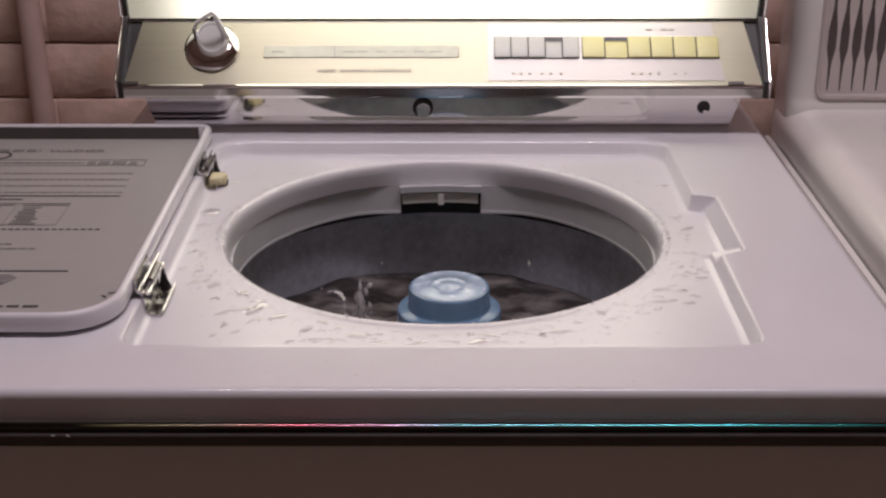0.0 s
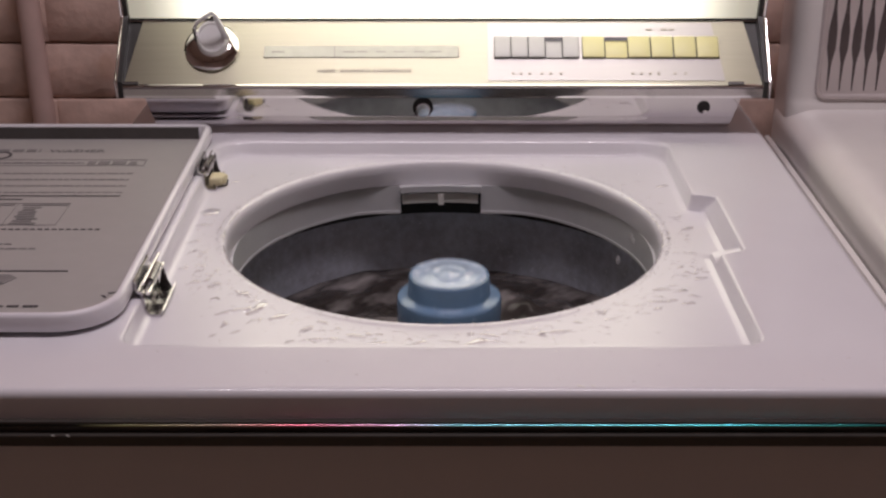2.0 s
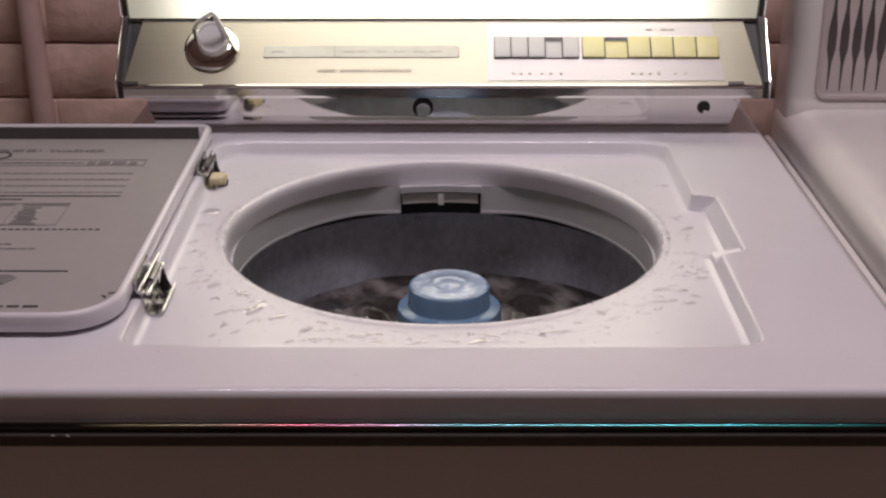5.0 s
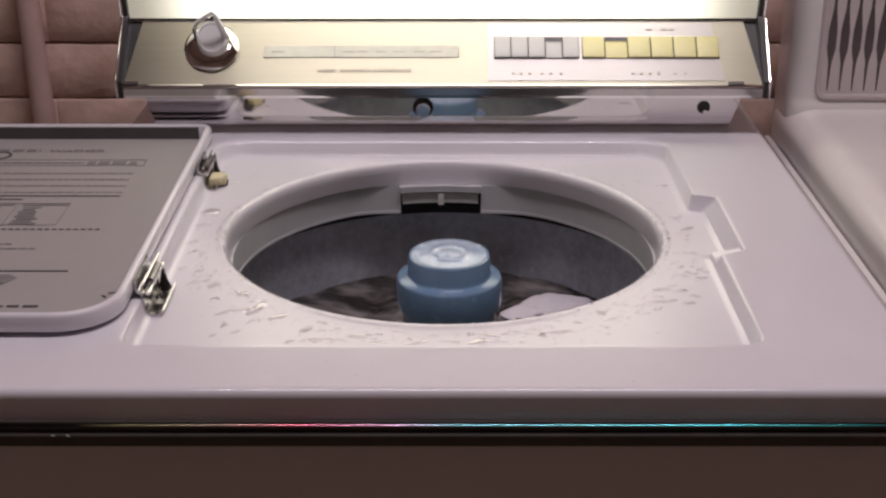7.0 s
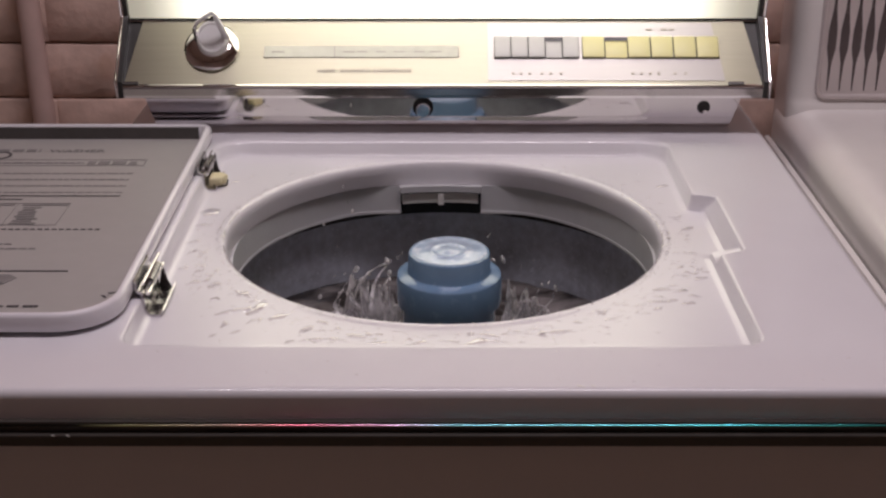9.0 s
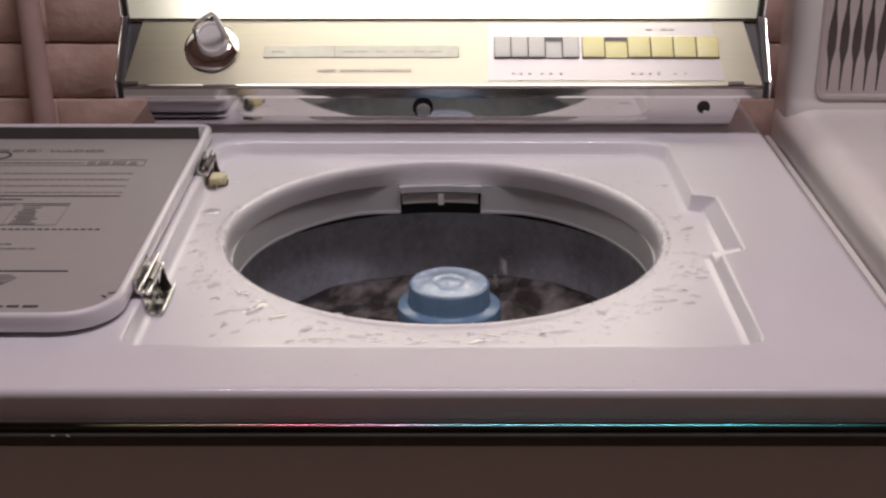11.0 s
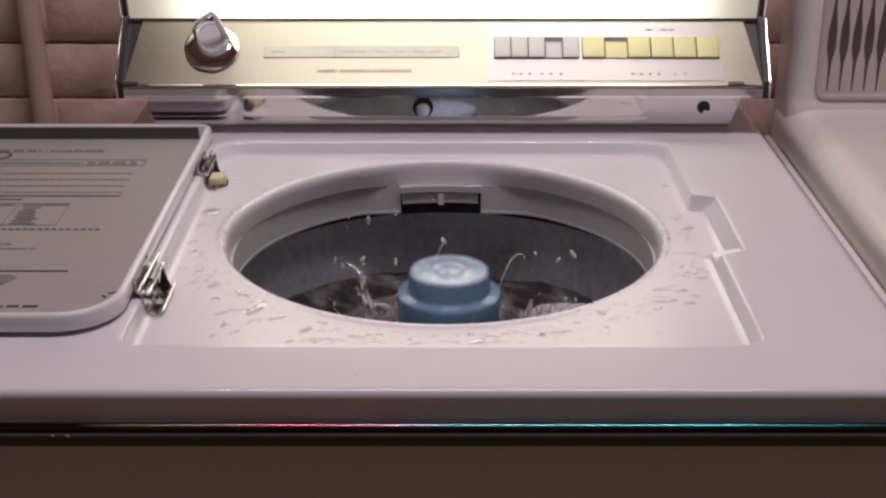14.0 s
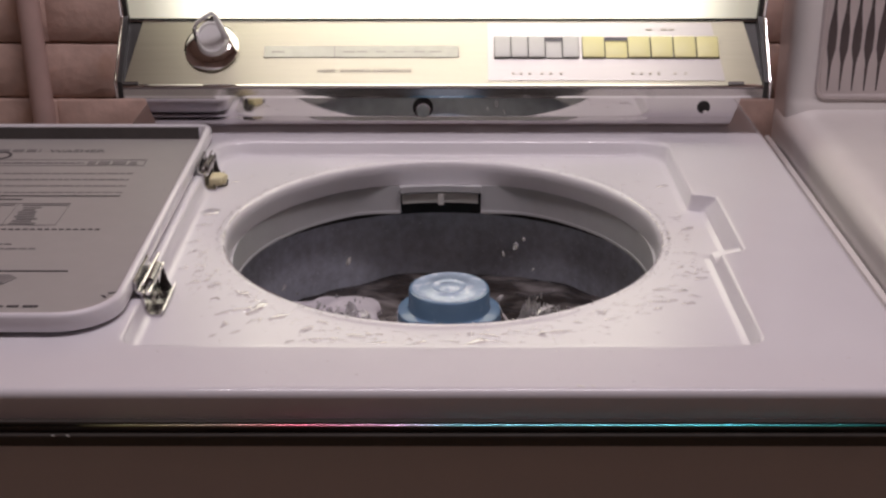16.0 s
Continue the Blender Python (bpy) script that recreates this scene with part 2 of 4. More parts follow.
def plate(bm, outline, z0, z1, m=None):
    """A flat plate: outline of (x, y), between two heights."""
    a = [bm.verts.new((x, y, z0)) for x, y in outline]
    b = [bm.verts.new((x, y, z1)) for x, y in outline]
    bm.faces.new(a)
    bm.faces.new(list(reversed(b)))
    n = len(a)
    for i in range(n):
        bm.faces.new((a[i], b[i], b[(i + 1) % n], a[(i + 1) % n]))
    if m is not None:
        bmesh.ops.transform(bm, matrix=m, verts=a + b)


def rounded(x0, x1, y0, y1, r, n=8):
    pts = []
    for cx, cy, a0 in ((x1 - r, y1 - r, 0), (x0 + r, y1 - r, 90), (x0 + r, y0 + r, 180), (x1 - r, y0 + r, 270)):
        for k in range(n + 1):
            a = radians(a0 + 90 * k / n)
            pts.append((cx + r * math.cos(a), cy + r * math.sin(a)))
    return pts


def step(a, b, v):
    t = max(0.0, min(1.0, (v - a) / (b - a)))
    return t * t * (3 - 2 * t)


# ---- room ----
WALL_Y = 0.80


def room():
    def slab(name, label, material, *b):
        return tagged(part(name, boxed(*b), material, smooth=False), label, kind="structure")
    # Unseen floor, ceiling and walls, added so their colours bounce light onto the washer.
    slab("floor", "unseen floor, coloured brown to bounce warm light", FLOOR_BOUNCE, -2.6, 2.6, -3.2, 0.93, -0.1, 0.0)
    slab("ceiling", "unseen plain ceiling, added to bounce light", WALL_BOUNCE, -2.6, 2.6, -3.2, 0.93, 2.45, 2.55)
    slab("wall_west", "unseen plain side wall, added to bounce light", WALL_BOUNCE, -2.7, -2.6, -3.2, 0.93, 0.0, 2.45)
    slab("wall_east", "unseen plain side wall, added to bounce light", WALL_BOUNCE, 2.6, 2.7, -3.2, 0.93, 0.0, 2.45)
    slab("wall_south", "unseen plain wall behind the viewer, added to bounce light", WALL_BOUNCE, -2.7, 2.7, -3.3, -3.2, 0.0, 2.45)
    return slab("wall_north", "pink painted brick wall behind the washer", MORTAR, -2.6, 2.6, WALL_Y, 0.93, 0.0, 2.45)


def pipe_on_wall():
    bm = bmesh.new()
    tube_along(bm, [(-0.478, 0, 0.0), (-0.4835, 0, 0.87), (-0.4875, 0, 1.02), (-0.500, 0, 2.45)], 0.0135, 20)
    for z in (0.45, 1.75):
        lathe(bm, [(0.0135, z - 0.012), (0.0165, z - 0.010), (0.0165, z + 0.010), (0.0135, z + 0.012)], 20, m=Matrix.Translation((-0.486, 0, 0)))
    tagged(part("pipe", bm, PIPE, at=pose(0, WALL_Y - 0.022, 0)), "pink painted conduit pipe running up the brick wall", "pipe")


# ---- washer ----
def about_eye(k):
    """Scales by k about the camera, keeping its view; 0.9657 puts 0.914 at ZO."""
    return Matrix.Translation(EYE) @ Matrix.Scale(k, 4) @ Matrix.Translation(-Vector(EYE))


def right_shift(y, kind):
    """How far the recess's right border steps out beside the latch rail."""
    if kind == "inner":
        return 0.0148 * step(0.350, 0.343, y) * step(0.236, 0.244, y)
    return 0.0205 * step(0.352, 0.343, y) * step(0.208, 0.221, y)


def ray_rect(th, x0, x1, y0, y1, r0, bend=None):
    c, s = math.cos(th), math.sin(th)
    lo, hi = 0.0, 1.0
    for _ in range(40):
        t = (lo + hi) / 2
        x, y = t * c, YC + t * s
        xe = x1 + (right_shift(y, bend) if bend else 0.0)
        r = r0 if y > YC or not bend else 0.014
        hx, hy = (xe - x0) / 2, (y1 - y0) / 2
        qx, qy = abs(x - (x0 + xe) / 2) - hx + r, abs(y - (y0 + y1) / 2) - hy + r
        d = math.hypot(max(qx, 0), max(qy, 0)) + min(max(qx, qy), 0) - r
        lo, hi = (t, hi) if d < 0 else (lo, t)
    return lo * c, YC + lo * s


def top_panel(parent):
    bm = bmesh.new()
    n = 720
    ths = [2 * math.pi * k / n for k in range(n)]

    def circle(r, z):
        return [(r * math.cos(t), YC + r * math.sin(t), z) for t in ths]

    def rect(x0, x1, y0, y1, r, z, bend=None):
        return [(*ray_rect(t, x0, x1, y0, y1, r, bend), z) for t in ths]
    def neck(q, z):
        """From the round rim (q = 0) to the collar's flat-backed shape (q = 1)."""
        pts = []
        for t in ths:
            x, y = 0.1864 * math.cos(t), YC + 0.012 + 0.1864 * math.sin(t)
            y -= 0.004 * math.log1p(math.exp((y - 0.4850) / 0.004))
            pts.append((x * q + 0.1869 * math.cos(t) * (1 - q), y * q + (YC + 0.1869 * math.sin(t)) * (1 - q), z))
        return pts
    rows = [neck(0.40, 0.8905), neck(0.30, 0.8950), neck(0.10, 0.9035), circle(0.1871, 0.9085), circle(0.1879, 0.9115), circle(0.1890, 0.9133),
            circle(0.1905, 0.9144), circle(0.1925, 0.9147), circle(0.196, 0.9143), circle(0.199, ZT + 0.0001), circle(0.2005, ZT), rect(-0.2165, 0.2155, 0.0555, 0.5022, 0.027, ZT, "inner"),
            rect(-0.2195, 0.2185, 0.052, 0.5036, 0.028, ZT + 0.0002, "inner"), rect(-0.2225, 0.2214, 0.0495, 0.5052, 0.029, ZT + 0.0016, "inner"), rect(-0.2247, 0.2230, 0.048, 0.5068, 0.030, ZT + 0.0050, "inner"),
            rect(-0.2258, 0.2244, 0.0475, 0.5096, 0.030, ZO - 0.0036, "outer"), rect(-0.2264, 0.2249, 0.0469, 0.5113, 0.030, ZO - 0.0014, "outer"), rect(-0.2273, 0.2258, 0.0460, 0.5150, 0.031, ZO - 0.0003, "outer"),
            rect(-0.2284, 0.2268, 0.0449, 0.5220, 0.031, ZO, "outer"), rect(-0.2320, 0.2295, 0.0415, 0.5290, 0.033, ZO, "outer"), rect(-0.3205, 0.3205, -0.0150, 0.670, 0.019, ZO)]
    for a in (0, 12, 24, 34, 46, 60, 75, 90):
        out, drop = 0.006 * math.sin(radians(a)), 0.006 * (1 - math.cos(radians(a)))
        rows.append(rect(-0.3240 - out, 0.3240 + out, -0.0160 - out, 0.6735 + out, 0.021, ZO - drop))
    rows += [rect(-0.3300, 0.3300, -0.0228, 0.6795, 0.023, 0.9085), rect(-0.3280, 0.3280, -0.0205, 0.677, 0.021, 0.9085)]
    rings = [[bm.verts.new(p) for p in row] for row in rows]
    for a, b in zip(rings, rings[1:]):
        for k in range(n):
            bm.faces.new((a[k], a[(k + 1) % n], b[(k + 1) % n], b[k]))
    return part("top_panel", bm, ENAMEL, parent, "white enamel top with a shallow wet recess round the opening")


def ring_shell(bm, r_in, r_out, z0, z1, a0, a1, n=96, cy=YC, flat=None):
    """A curved wall piece between two angles, in degrees."""
    cols = []
    for k in range(n + 1):
        a = radians(a0 + (a1 - a0) * k / n)
        col = []
        for r, z in ((r_in, z0), (r_in, z1), (r_out, z1), (r_out, z0)):
            y = cy + r * math.sin(a)
            if flat is not None:
                top = flat + r - r_in
                y -= 0.004 * math.log1p(math.exp((y - top) / 0.004))
            col.append(bm.verts.new((r * math.cos(a), y, z)))
        cols.append(col)
    for a, b in zip(cols, cols[1:]):
        for i in range(4):
            bm.faces.new((a[i], b[i], b[(i + 1) % 4], a[(i + 1) % 4]))
    bm.faces.new(cols[0])
    bm.faces.new(list(reversed(cols[-1])))


# sections of the console, as (y, z)
LEAN = -0.4           # how far the polished panel leans forwards, in degrees
LIP = (0.567, 0.970)
PTOP = (0.6225, 1.0255)
SLOPE = math.atan2(PTOP[1] - LIP[1], PTOP[0] - LIP[0])
PLEN = math.hypot(PTOP[0] - LIP[0], PTOP[1] - LIP[1])


def on_panel(x, v, lift=0.0):
    """A pose on the control panel: v metres up its slope from the lip, its z out of the panel."""
    return Matrix.Translation((x, LIP[0] + v * math.cos(SLOPE), LIP[1] + v * math.sin(SLOPE))) @ Matrix.Rotation(SLOPE, 4, "X") @ Matrix.Translation((0, 0, lift))


def console(parent):
    # sloped control panel
    bm = bmesh.new()
    prism(bm, [(LIP[0] + 0.002, LIP[1] - 0.001), (PTOP[0] + 0.002, PTOP[1] - 0.001), (PTOP[0] + 0.01, PTOP[1] - 0.006), (0.60, 0.975), (0.585, 0.966)], -0.3335, 0.3335)
    part("panel_backing", bm, BLACK, parent, smooth=False)
    bm = bmesh.new()
    prism(bm, [LIP, PTOP, (PTOP[0] + 0.0018, PTOP[1] - 0.0008), (LIP[0] + 0.0018, LIP[1] - 0.0008)], 0, 0, taper=(0.3330, 0.3190, 0.3190, 0.3330))
    con = part("control_panel", bm, BRASS, parent, "champagne brushed aluminium control panel", smooth=False)
    # lip, in three rolls of chrome
    bm = bmesh.new()
    prism(bm, [(0.5650, 0.9690), (0.5654, 0.9708), (0.5672, 0.9717), (0.5710, 0.9705), (0.5710, 0.9660), (0.5670, 0.9670)], -0.340, 0.340)
    part("upper_lip", bm, CHROME, parent, "chrome lip along the console", smooth=False, bevel=0.0008)
    bm = bmesh.new()
    prism(bm, [(0.5660, 0.9672), (0.5690, 0.9672), (0.574, 0.9594), (0.5669, 0.9594)], -0.339, 0.339)
    part("lip_channel", bm, LIP_STEEL, parent, "polished steel band under the chrome lip", smooth=False)
    bm = bmesh.new()
    prism(bm, [(0.5685, 0.9592), (0.5690, 0.9564), (0.616, 0.9564), (0.616, 0.9592)], -0.339, 0.339)
    part("lower_lip", bm, CHROME, parent, smooth=False, bevel=0.0006)
    # polished panel below
    bm = bmesh.new()
    prism(bm, [(0.6045, 0.9253), (0.6045 - 0.0309 * math.tan(radians(LEAN)), 0.9562), (0.640, 0.9562), (0.640, 0.9253)], 0, 0, taper=(0.3128, 0.3235, 0.3235, 0.3128))
    mir = part("lower_panel", bm, MIRROR, parent, "polished steel panel that mirrors the opening", smooth=False)
    bm = bmesh.new()
    prism(bm, [(0.6046, 0.9142), (0.6040, 0.9155), (0.6046, 0.9252), (0.640, 0.9252), (0.640, 0.9142)], 0, 0, taper=(0.3050, 0.3085, 0.3127, 0.3127, 0.3050))
    part("lower_bead", bm, MIRROR, parent, "turned-in bottom bead of polished steel", smooth=False)
    # body behind
    bm = bmesh.new()
    prism(bm, [(0.622, 0.9142), (0.632, 0.969), (0.638, 1.024), (0.610, 1.152), (0.66, 1.158), (0.690, 1.12), (0.690, 0.9142)], -0.300, 0.300)
    part("console_shell", bm, ENAMEL, parent, "white enamel back shell", smooth=False, bevel=0.002)
    # glowing diffuser, leaning forwards over the panel
    bm = bmesh.new()
    prism(bm, [(0.6235, 1.0285), (0.5953, 1.155), (0.6003, 1.156), (0.6285, 1.0295)], -0.333, 0.333)
    part("lamp_diffuser", bm, PANEL, parent, "lit white fluorescent diffuser panel", smooth=False)
    bm = bmesh.new()
    prism(bm, [(0.6215, 1.0262), (0.6225, 1.0284), (0.6290, 1.0284), (0.6290, 1.0262)], -0.333, 0.333)
    part("diffuser_bead", bm, BLACK, parent, "dark bead under the diffuser", smooth=False)
    bm = bmesh.new()
    prism(bm, [(0.583, 1.1555), (0.583, 1.166), (0.66, 1.166), (0.66, 1.160), (0.602, 1.157)], -0.340, 0.340)
    part("top_hood", bm, CHROME, parent, smooth=False, bevel=0.001)
    # end caps: dark inner cheeks with a chrome edge
    outline = [(0.566, 0.957), (0.564, 0.975), (0.618, 1.032), (0.589, 1.166), (0.66, 1.166), (0.69, 1.12), (0.69, 0.957)]
    for s in (-1, 1):
        bm = bmesh.new()
        prism(bm, outline, s * 0.3335 if s > 0 else -0.3385, 0.3385 if s > 0 else -0.3335)
        part("end_cheek", bm, BLACK, parent, "black end cheek", smooth=False)
        bm = bmesh.new()
        tube_along(bm, [(s * 0.340, 0.5645, 0.957), (s * 0.340, 0.5625, 0.976), (s * 0.340, 0.6165, 1.032), (s * 0.340, 0.587, 1.166)], 0.0014, 8)
        part("end_trim", bm, CHROME, parent, "bright chrome end trim")
    return con, mir


def control_parts(con, mir, parent):
    # silver plate under the buttons
    bm = bmesh.new()
    plate(bm, [(0.047, 0.006), (0.2945, 0.006), (0.2845, 0.076), (0.047, 0.076)], 0.0, 0.0008, on_panel(0, 0))
    part("button_plate", bm, SILVER, con, "satin silver plate round the push buttons", smooth=False)
    # pushed-in look: dark wells, then keys
    def bank(x0, x1, count, pressed, material, label):
        bm = bmesh.new()
        box(bm, x0, x1, 0.0325, 0.0578, 0.0008, 0.0016, on_panel(0, 0))
        part("button_well", bm, BLACK, con, smooth=False)
        w = (x1 - x0) / count
        for i in range(count):
            bm = bmesh.new()
            top = 0.0019 if i == pressed else 0.0040
            # Pressed key drawn short: the black strip above it stands in for shadow.
            box(bm, x0 + i * w + 0.0006, x0 + (i + 1) * w - 0.0006, 0.0325, 0.0525 if i == pressed else 0.0577, 0.0016, top, on_panel(0, 0))
            part("push_button", bm, material, con, label + (", pressed in" if i == pressed else ""), bevel=0.0009)
    bank(0.0535, 0.1435, 5, 3, BTN_GREY, "grey push button")
    bank(0.1462, 0.2905, 6, 1, BTN_YELLOW, "yellow push button")
    # cycle dial window
    bm = bmesh.new()
    box(bm, -0.1885, 0.0165, 0.034, 0.0475, 0.0002, 0.0012, on_panel(0, 0))
    part("dial_window", bm, DIAL_GLASS, con, "long pale cycle dial window", smooth=False)
    bm = bmesh.new()
    for x in (-0.1885, -0.1145, 0.0160):
        box(bm, x, x + 0.0008, 0.034, 0.0475, 0.0012, 0.0018, on_panel(0, 0))
    for x in (-0.18, -0.105, -0.09, -0.07, -0.052, -0.03, -0.014):
        box(bm, x, x + random.uniform(0.008, 0.014), 0.040, 0.0408, 0.0012, 0.0015, on_panel(0, 0))
    tagged(part("dial_marks", bm, PRINT, con, smooth=False), kind="stuff")
    # unreadable words as bars
    bm = bmesh.new()
    for x0, x1 in ((-0.131, -0.112), (-0.107, -0.078), (-0.073, -0.036)):
        x = x0
        while x < x1:
            w = random.uniform(0.0016, 0.003)
            box(bm, x, x + w, 0.0165, 0.0195, 0.0002, 0.0006, on_panel(0, 0))
            x += w + 0.0009
    for x in (0.072, 0.080, 0.089, 0.102, 0.111, 0.122, 0.197, 0.206, 0.215, 0.224, 0.241, 0.252):
        box(bm, x, x + 0.003, 0.0130, 0.0155, 0.0008, 0.0012, on_panel(0, 0))
    for x in (0.215, 0.231, 0.239):
        box(bm, x, x + 0.006, 0.0665, 0.0685, 0.0008, 0.0012, on_panel(0, 0))
    tagged(part("panel_print", bm, PRINT, con, smooth=False), kind="stuff")
    for x in (-0.325, 0.305):
        bm = bmesh.new()
        box(bm, x - 0.008, x + 0.008, 0.0, 0.003, 0.0, 0.004, on_panel(0, 0))
        part("panel_clip", bm, TRIM_DARK, con, smooth=False)
    # knob: dished skirt, drum cut on a slant, and a bail
    k = on_panel(-0.2435, 0.0450)
    knob = part("knob", bmesh_lathe([(0.0, 0.0), (0.026, 0.0), (0.0285, 0.002), (0.0285, 0.0035), (0.024, 0.008), (0.019, 0.0105), (0.0, 0.011)], 48), CHROME, con,
                "chrome timer knob with a loop grip", at=k)
    bm = bmesh.new()
    lathe(bm, [(0.0, 0.0095), (0.0162, 0.0095), (0.0158, 0.022), (0.0150, 0.0238), (0.0132, 0.0238), (0.0122, 0.0222), (0.0, 0.0215)], 40, m=Matrix.Translation((0.0030, 0, 0)))
    for v in bm.verts:
        if v.co.z > 0.02:
            v.co.z += 0.42 * v.co.y
    part("knob_drum", bm, KNOB_GREY, knob, "dull silver drum", at=k)
    bm = bmesh.new()
    tube_along(bm, [(-0.0125, 0.001, 0.018), (-0.0128, 0.003, 0.0365), (-0.0085, 0.005, 0.0435), (0.0, 0.007, 0.0500), (0.0078, 0.009, 0.0545), (0.0110, 0.008, 0.0500), (0.0150, 0.003, 0.034), (0.0180, 0.001, 0.018)],
               [0.0015, 0.0017, 0.0021, 0.0023, 0.0023, 0.0028, 0.0032, 0.0036], 12)
    part("loop_grip", bm, KNOB_GREY, knob, "dull silver loop grip", at=k)
    bm = bmesh.new()
    tube_along(bm, [(-0.0140, -0.001, 0.016), (-0.0142, 0.002, 0.036)], 0.0009, 8)
    box(bm, 0.0050, 0.0085, 0.005, 0.0075, 0.0455, 0.0505)
    part("grip_notch", bm, TRIM_DARK, knob, at=k)
    # lock and holes in the polished panel
    face = Matrix.Translation((-0.0215, 0.6038, 0.9360)) @ Matrix.Rotation(radians(90 + LEAN), 4, "X")
    part("lock_hole", bmesh_lathe([(0.0, 0.0004), (0.0088, 0.0004), (0.0105, 0.0010), (0.0110, 0.0004), (0.0110, -0.002), (0.0, -0.002)], 32), BLACK, mir, at=face)
    part("lock_barrel", bmesh_lathe([(0.0, 0.006), (0.0068, 0.006), (0.0078, 0.005), (0.0078, 0.0004), (0.0, 0.0004)], 32), CHROME, mir, "round chrome lock barrel",
         at=face @ pose(0, -0.0022, 0))
    face = Matrix.Translation((0.2805, 0.6038, 0.9360)) @ Matrix.Rotation(radians(90 + LEAN), 4, "X")
    part("screw_hole", bmesh_lathe([(0.0, 0.0004), (0.0068, 0.0004), (0.0072, -0.001), (0.0, -0.001)], 24), BLACK, mir, at=face)
    part("screw", bmesh_lathe([(0.0, 0.005), (0.0022, 0.0046), (0.003, 0.003), (0.003, 0.0004), (0.0, 0.0004)], 16), CHROME, mir, at=face @ pose(0.001, -0.004, 0))
    for x in (-0.301, -0.222, 0.2985):
        bm = bmesh.new()
        box(bm, x - 0.004, x + 0.004, 0.6025, 0.6055, 0.9518, 0.9555)
        part("panel_tab", bm, TRIM_DARK, mir, smooth=False)


def bmesh_lathe(outline, n):
    bm = bmesh.new()
    lathe(bm, outline, n)
    return bm


def washer():
    w = tagged(empty("washing_machine", 0, 0, 0), "white enamel top-loading washer, lid open, blue agitator running", "washing machine")
    # cabinet: four walls and a floor pan, open at the top
    for name, b in (("front_panel", (-0.328, 0.328, -0.0225, -0.008, 0.02, 0.8940)), ("back_panel", (-0.328, 0.328, 0.665, 0.677, 0.02, 0.9080)), ("side_panel", (-0.328, -0.316, -0.0075, 0.6645, 0.02, 0.9080)),
                    ("side_panel", (0.316, 0.328, -0.0075, 0.6645, 0.02, 0.9080)), ("base_pan", (-0.3155, 0.3155, -0.0075, 0.6645, 0.02, 0.03))):
        part(name, boxed(*b), ENAMEL, w, bevel=0.002)
    for x in (-0.3, 0.3):
        for y in (0.06, 0.62):
            part("foot", bmesh_lathe([(0, 0.0), (0.02, 0.0), (0.022, 0.006), (0.014, 0.02), (0, 0.02)], 16), BLACK, w, at=pose(x, y, 0))
    top_panel(w)
    # front trim and console, drawn on a deck at z = 0.914, are scaled to fit the camera's view
    EYE_FIT[0] = about_eye(0.9725)
    # trim under the front edge
    bm = bmesh.new()
    prism(bm, [(-0.0045, 0.8885), (-0.0055, 0.8965), (0.003, 0.8965), (0.003, 0.8885)], -0.3386, 0.3386)
    part("front_channel", bm, TRIM_DARK, w, "black channel under the front edge", smooth=False)
    bm = bmesh.new()
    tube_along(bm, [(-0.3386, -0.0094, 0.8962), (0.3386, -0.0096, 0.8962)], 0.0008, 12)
    part("front_strip", bm, RAINBOW, w, "thin bright strip with a rainbow reflection painted in its colour")
    bm = bmesh.new()
    prism(bm, [(-0.0070, 0.8866), (-0.0085, 0.8874), (-0.0075, 0.8883), (-0.003, 0.8885), (-0.003, 0.8782), (-0.006, 0.8782)], -0.3386, 0.3386)
    part("front_moulding", bm, TRIM_DARK, w, "dark metal moulding", smooth=False)
    for x, r in ((-0.262, 0.0010), (-0.252, 0.0012), (-0.310, 0.0011)):
        bm = bmesh.new()
        blob(bm, x, -0.0088, 0.8880, r * 1.6, r * 0.7, 0.0005, random.Random(5))
        part("paint_chip", bm, SPOUT, w)
    EYE_FIT[0] = None
    # grey collar ring with a slot, below the opening
    bm = bmesh.new()
    c = 90.7
    half = 12.6
    ring_shell(bm, 0.1852, 0.203, 0.8625, 0.8902, c + half, c + 360 - half, 200, YC + 0.012, 0.4815)
    part("collar_ring", bm, COLLAR, w, "grey plastic ring round the mouth of the tub")
    bm = bmesh.new()
    ring_shell(bm, 0.1850, 0.204, 0.8838, 0.8902, c - half, c + half, 24, YC - 0.004)
    part("slot_lintel", bm, COLLAR, w)
    bm = bmesh.new()
    ring_shell(bm, 0.2035, 0.2045, 0.855, 0.8890, c - half - 2, c + half + 2, 24, YC - 0.004)
    part("slot_back", bm, BLACK, w)
    bm = bmesh.new()
    ring_shell(bm, 0.1880, 0.1930, 0.8715, 0.8812, c - half + 1.2, c + half - 0.8, 24, YC - 0.004)
    part("filler_spout", bm, SPOUT, w, "dull metal water inlet bar in the slot", bevel=0.0012)
    bm = bmesh.new()
    box(bm, -0.0050, 0.0010, 0.4810, 0.4835, 0.8700, 0.8825)
    part("inlet_clip", bm, SPOUT, w, bevel=0.001)
    # Black ring added where only shade falls, in the gap under the collar.
    bm = bmesh.new()
    ring_shell(bm, 0.2040, 0.2058, 0.8530, 0.8612, 0, 360, 120, YC)
    part("gap_shade", bm, BLACK, w, "black ring standing in for the shade between ring and tub")
    bm = bmesh.new()
    ring_shell(bm, 0.1846, 0.1860, 0.8608, 0.8634, c + half, c + 360 - half, 200, YC + 0.012, 0.4803)
    part("ring_bead", bm, COLLAR, w, "pale bead along the ring's lower edge")
    # tub
    bm = bmesh.new()
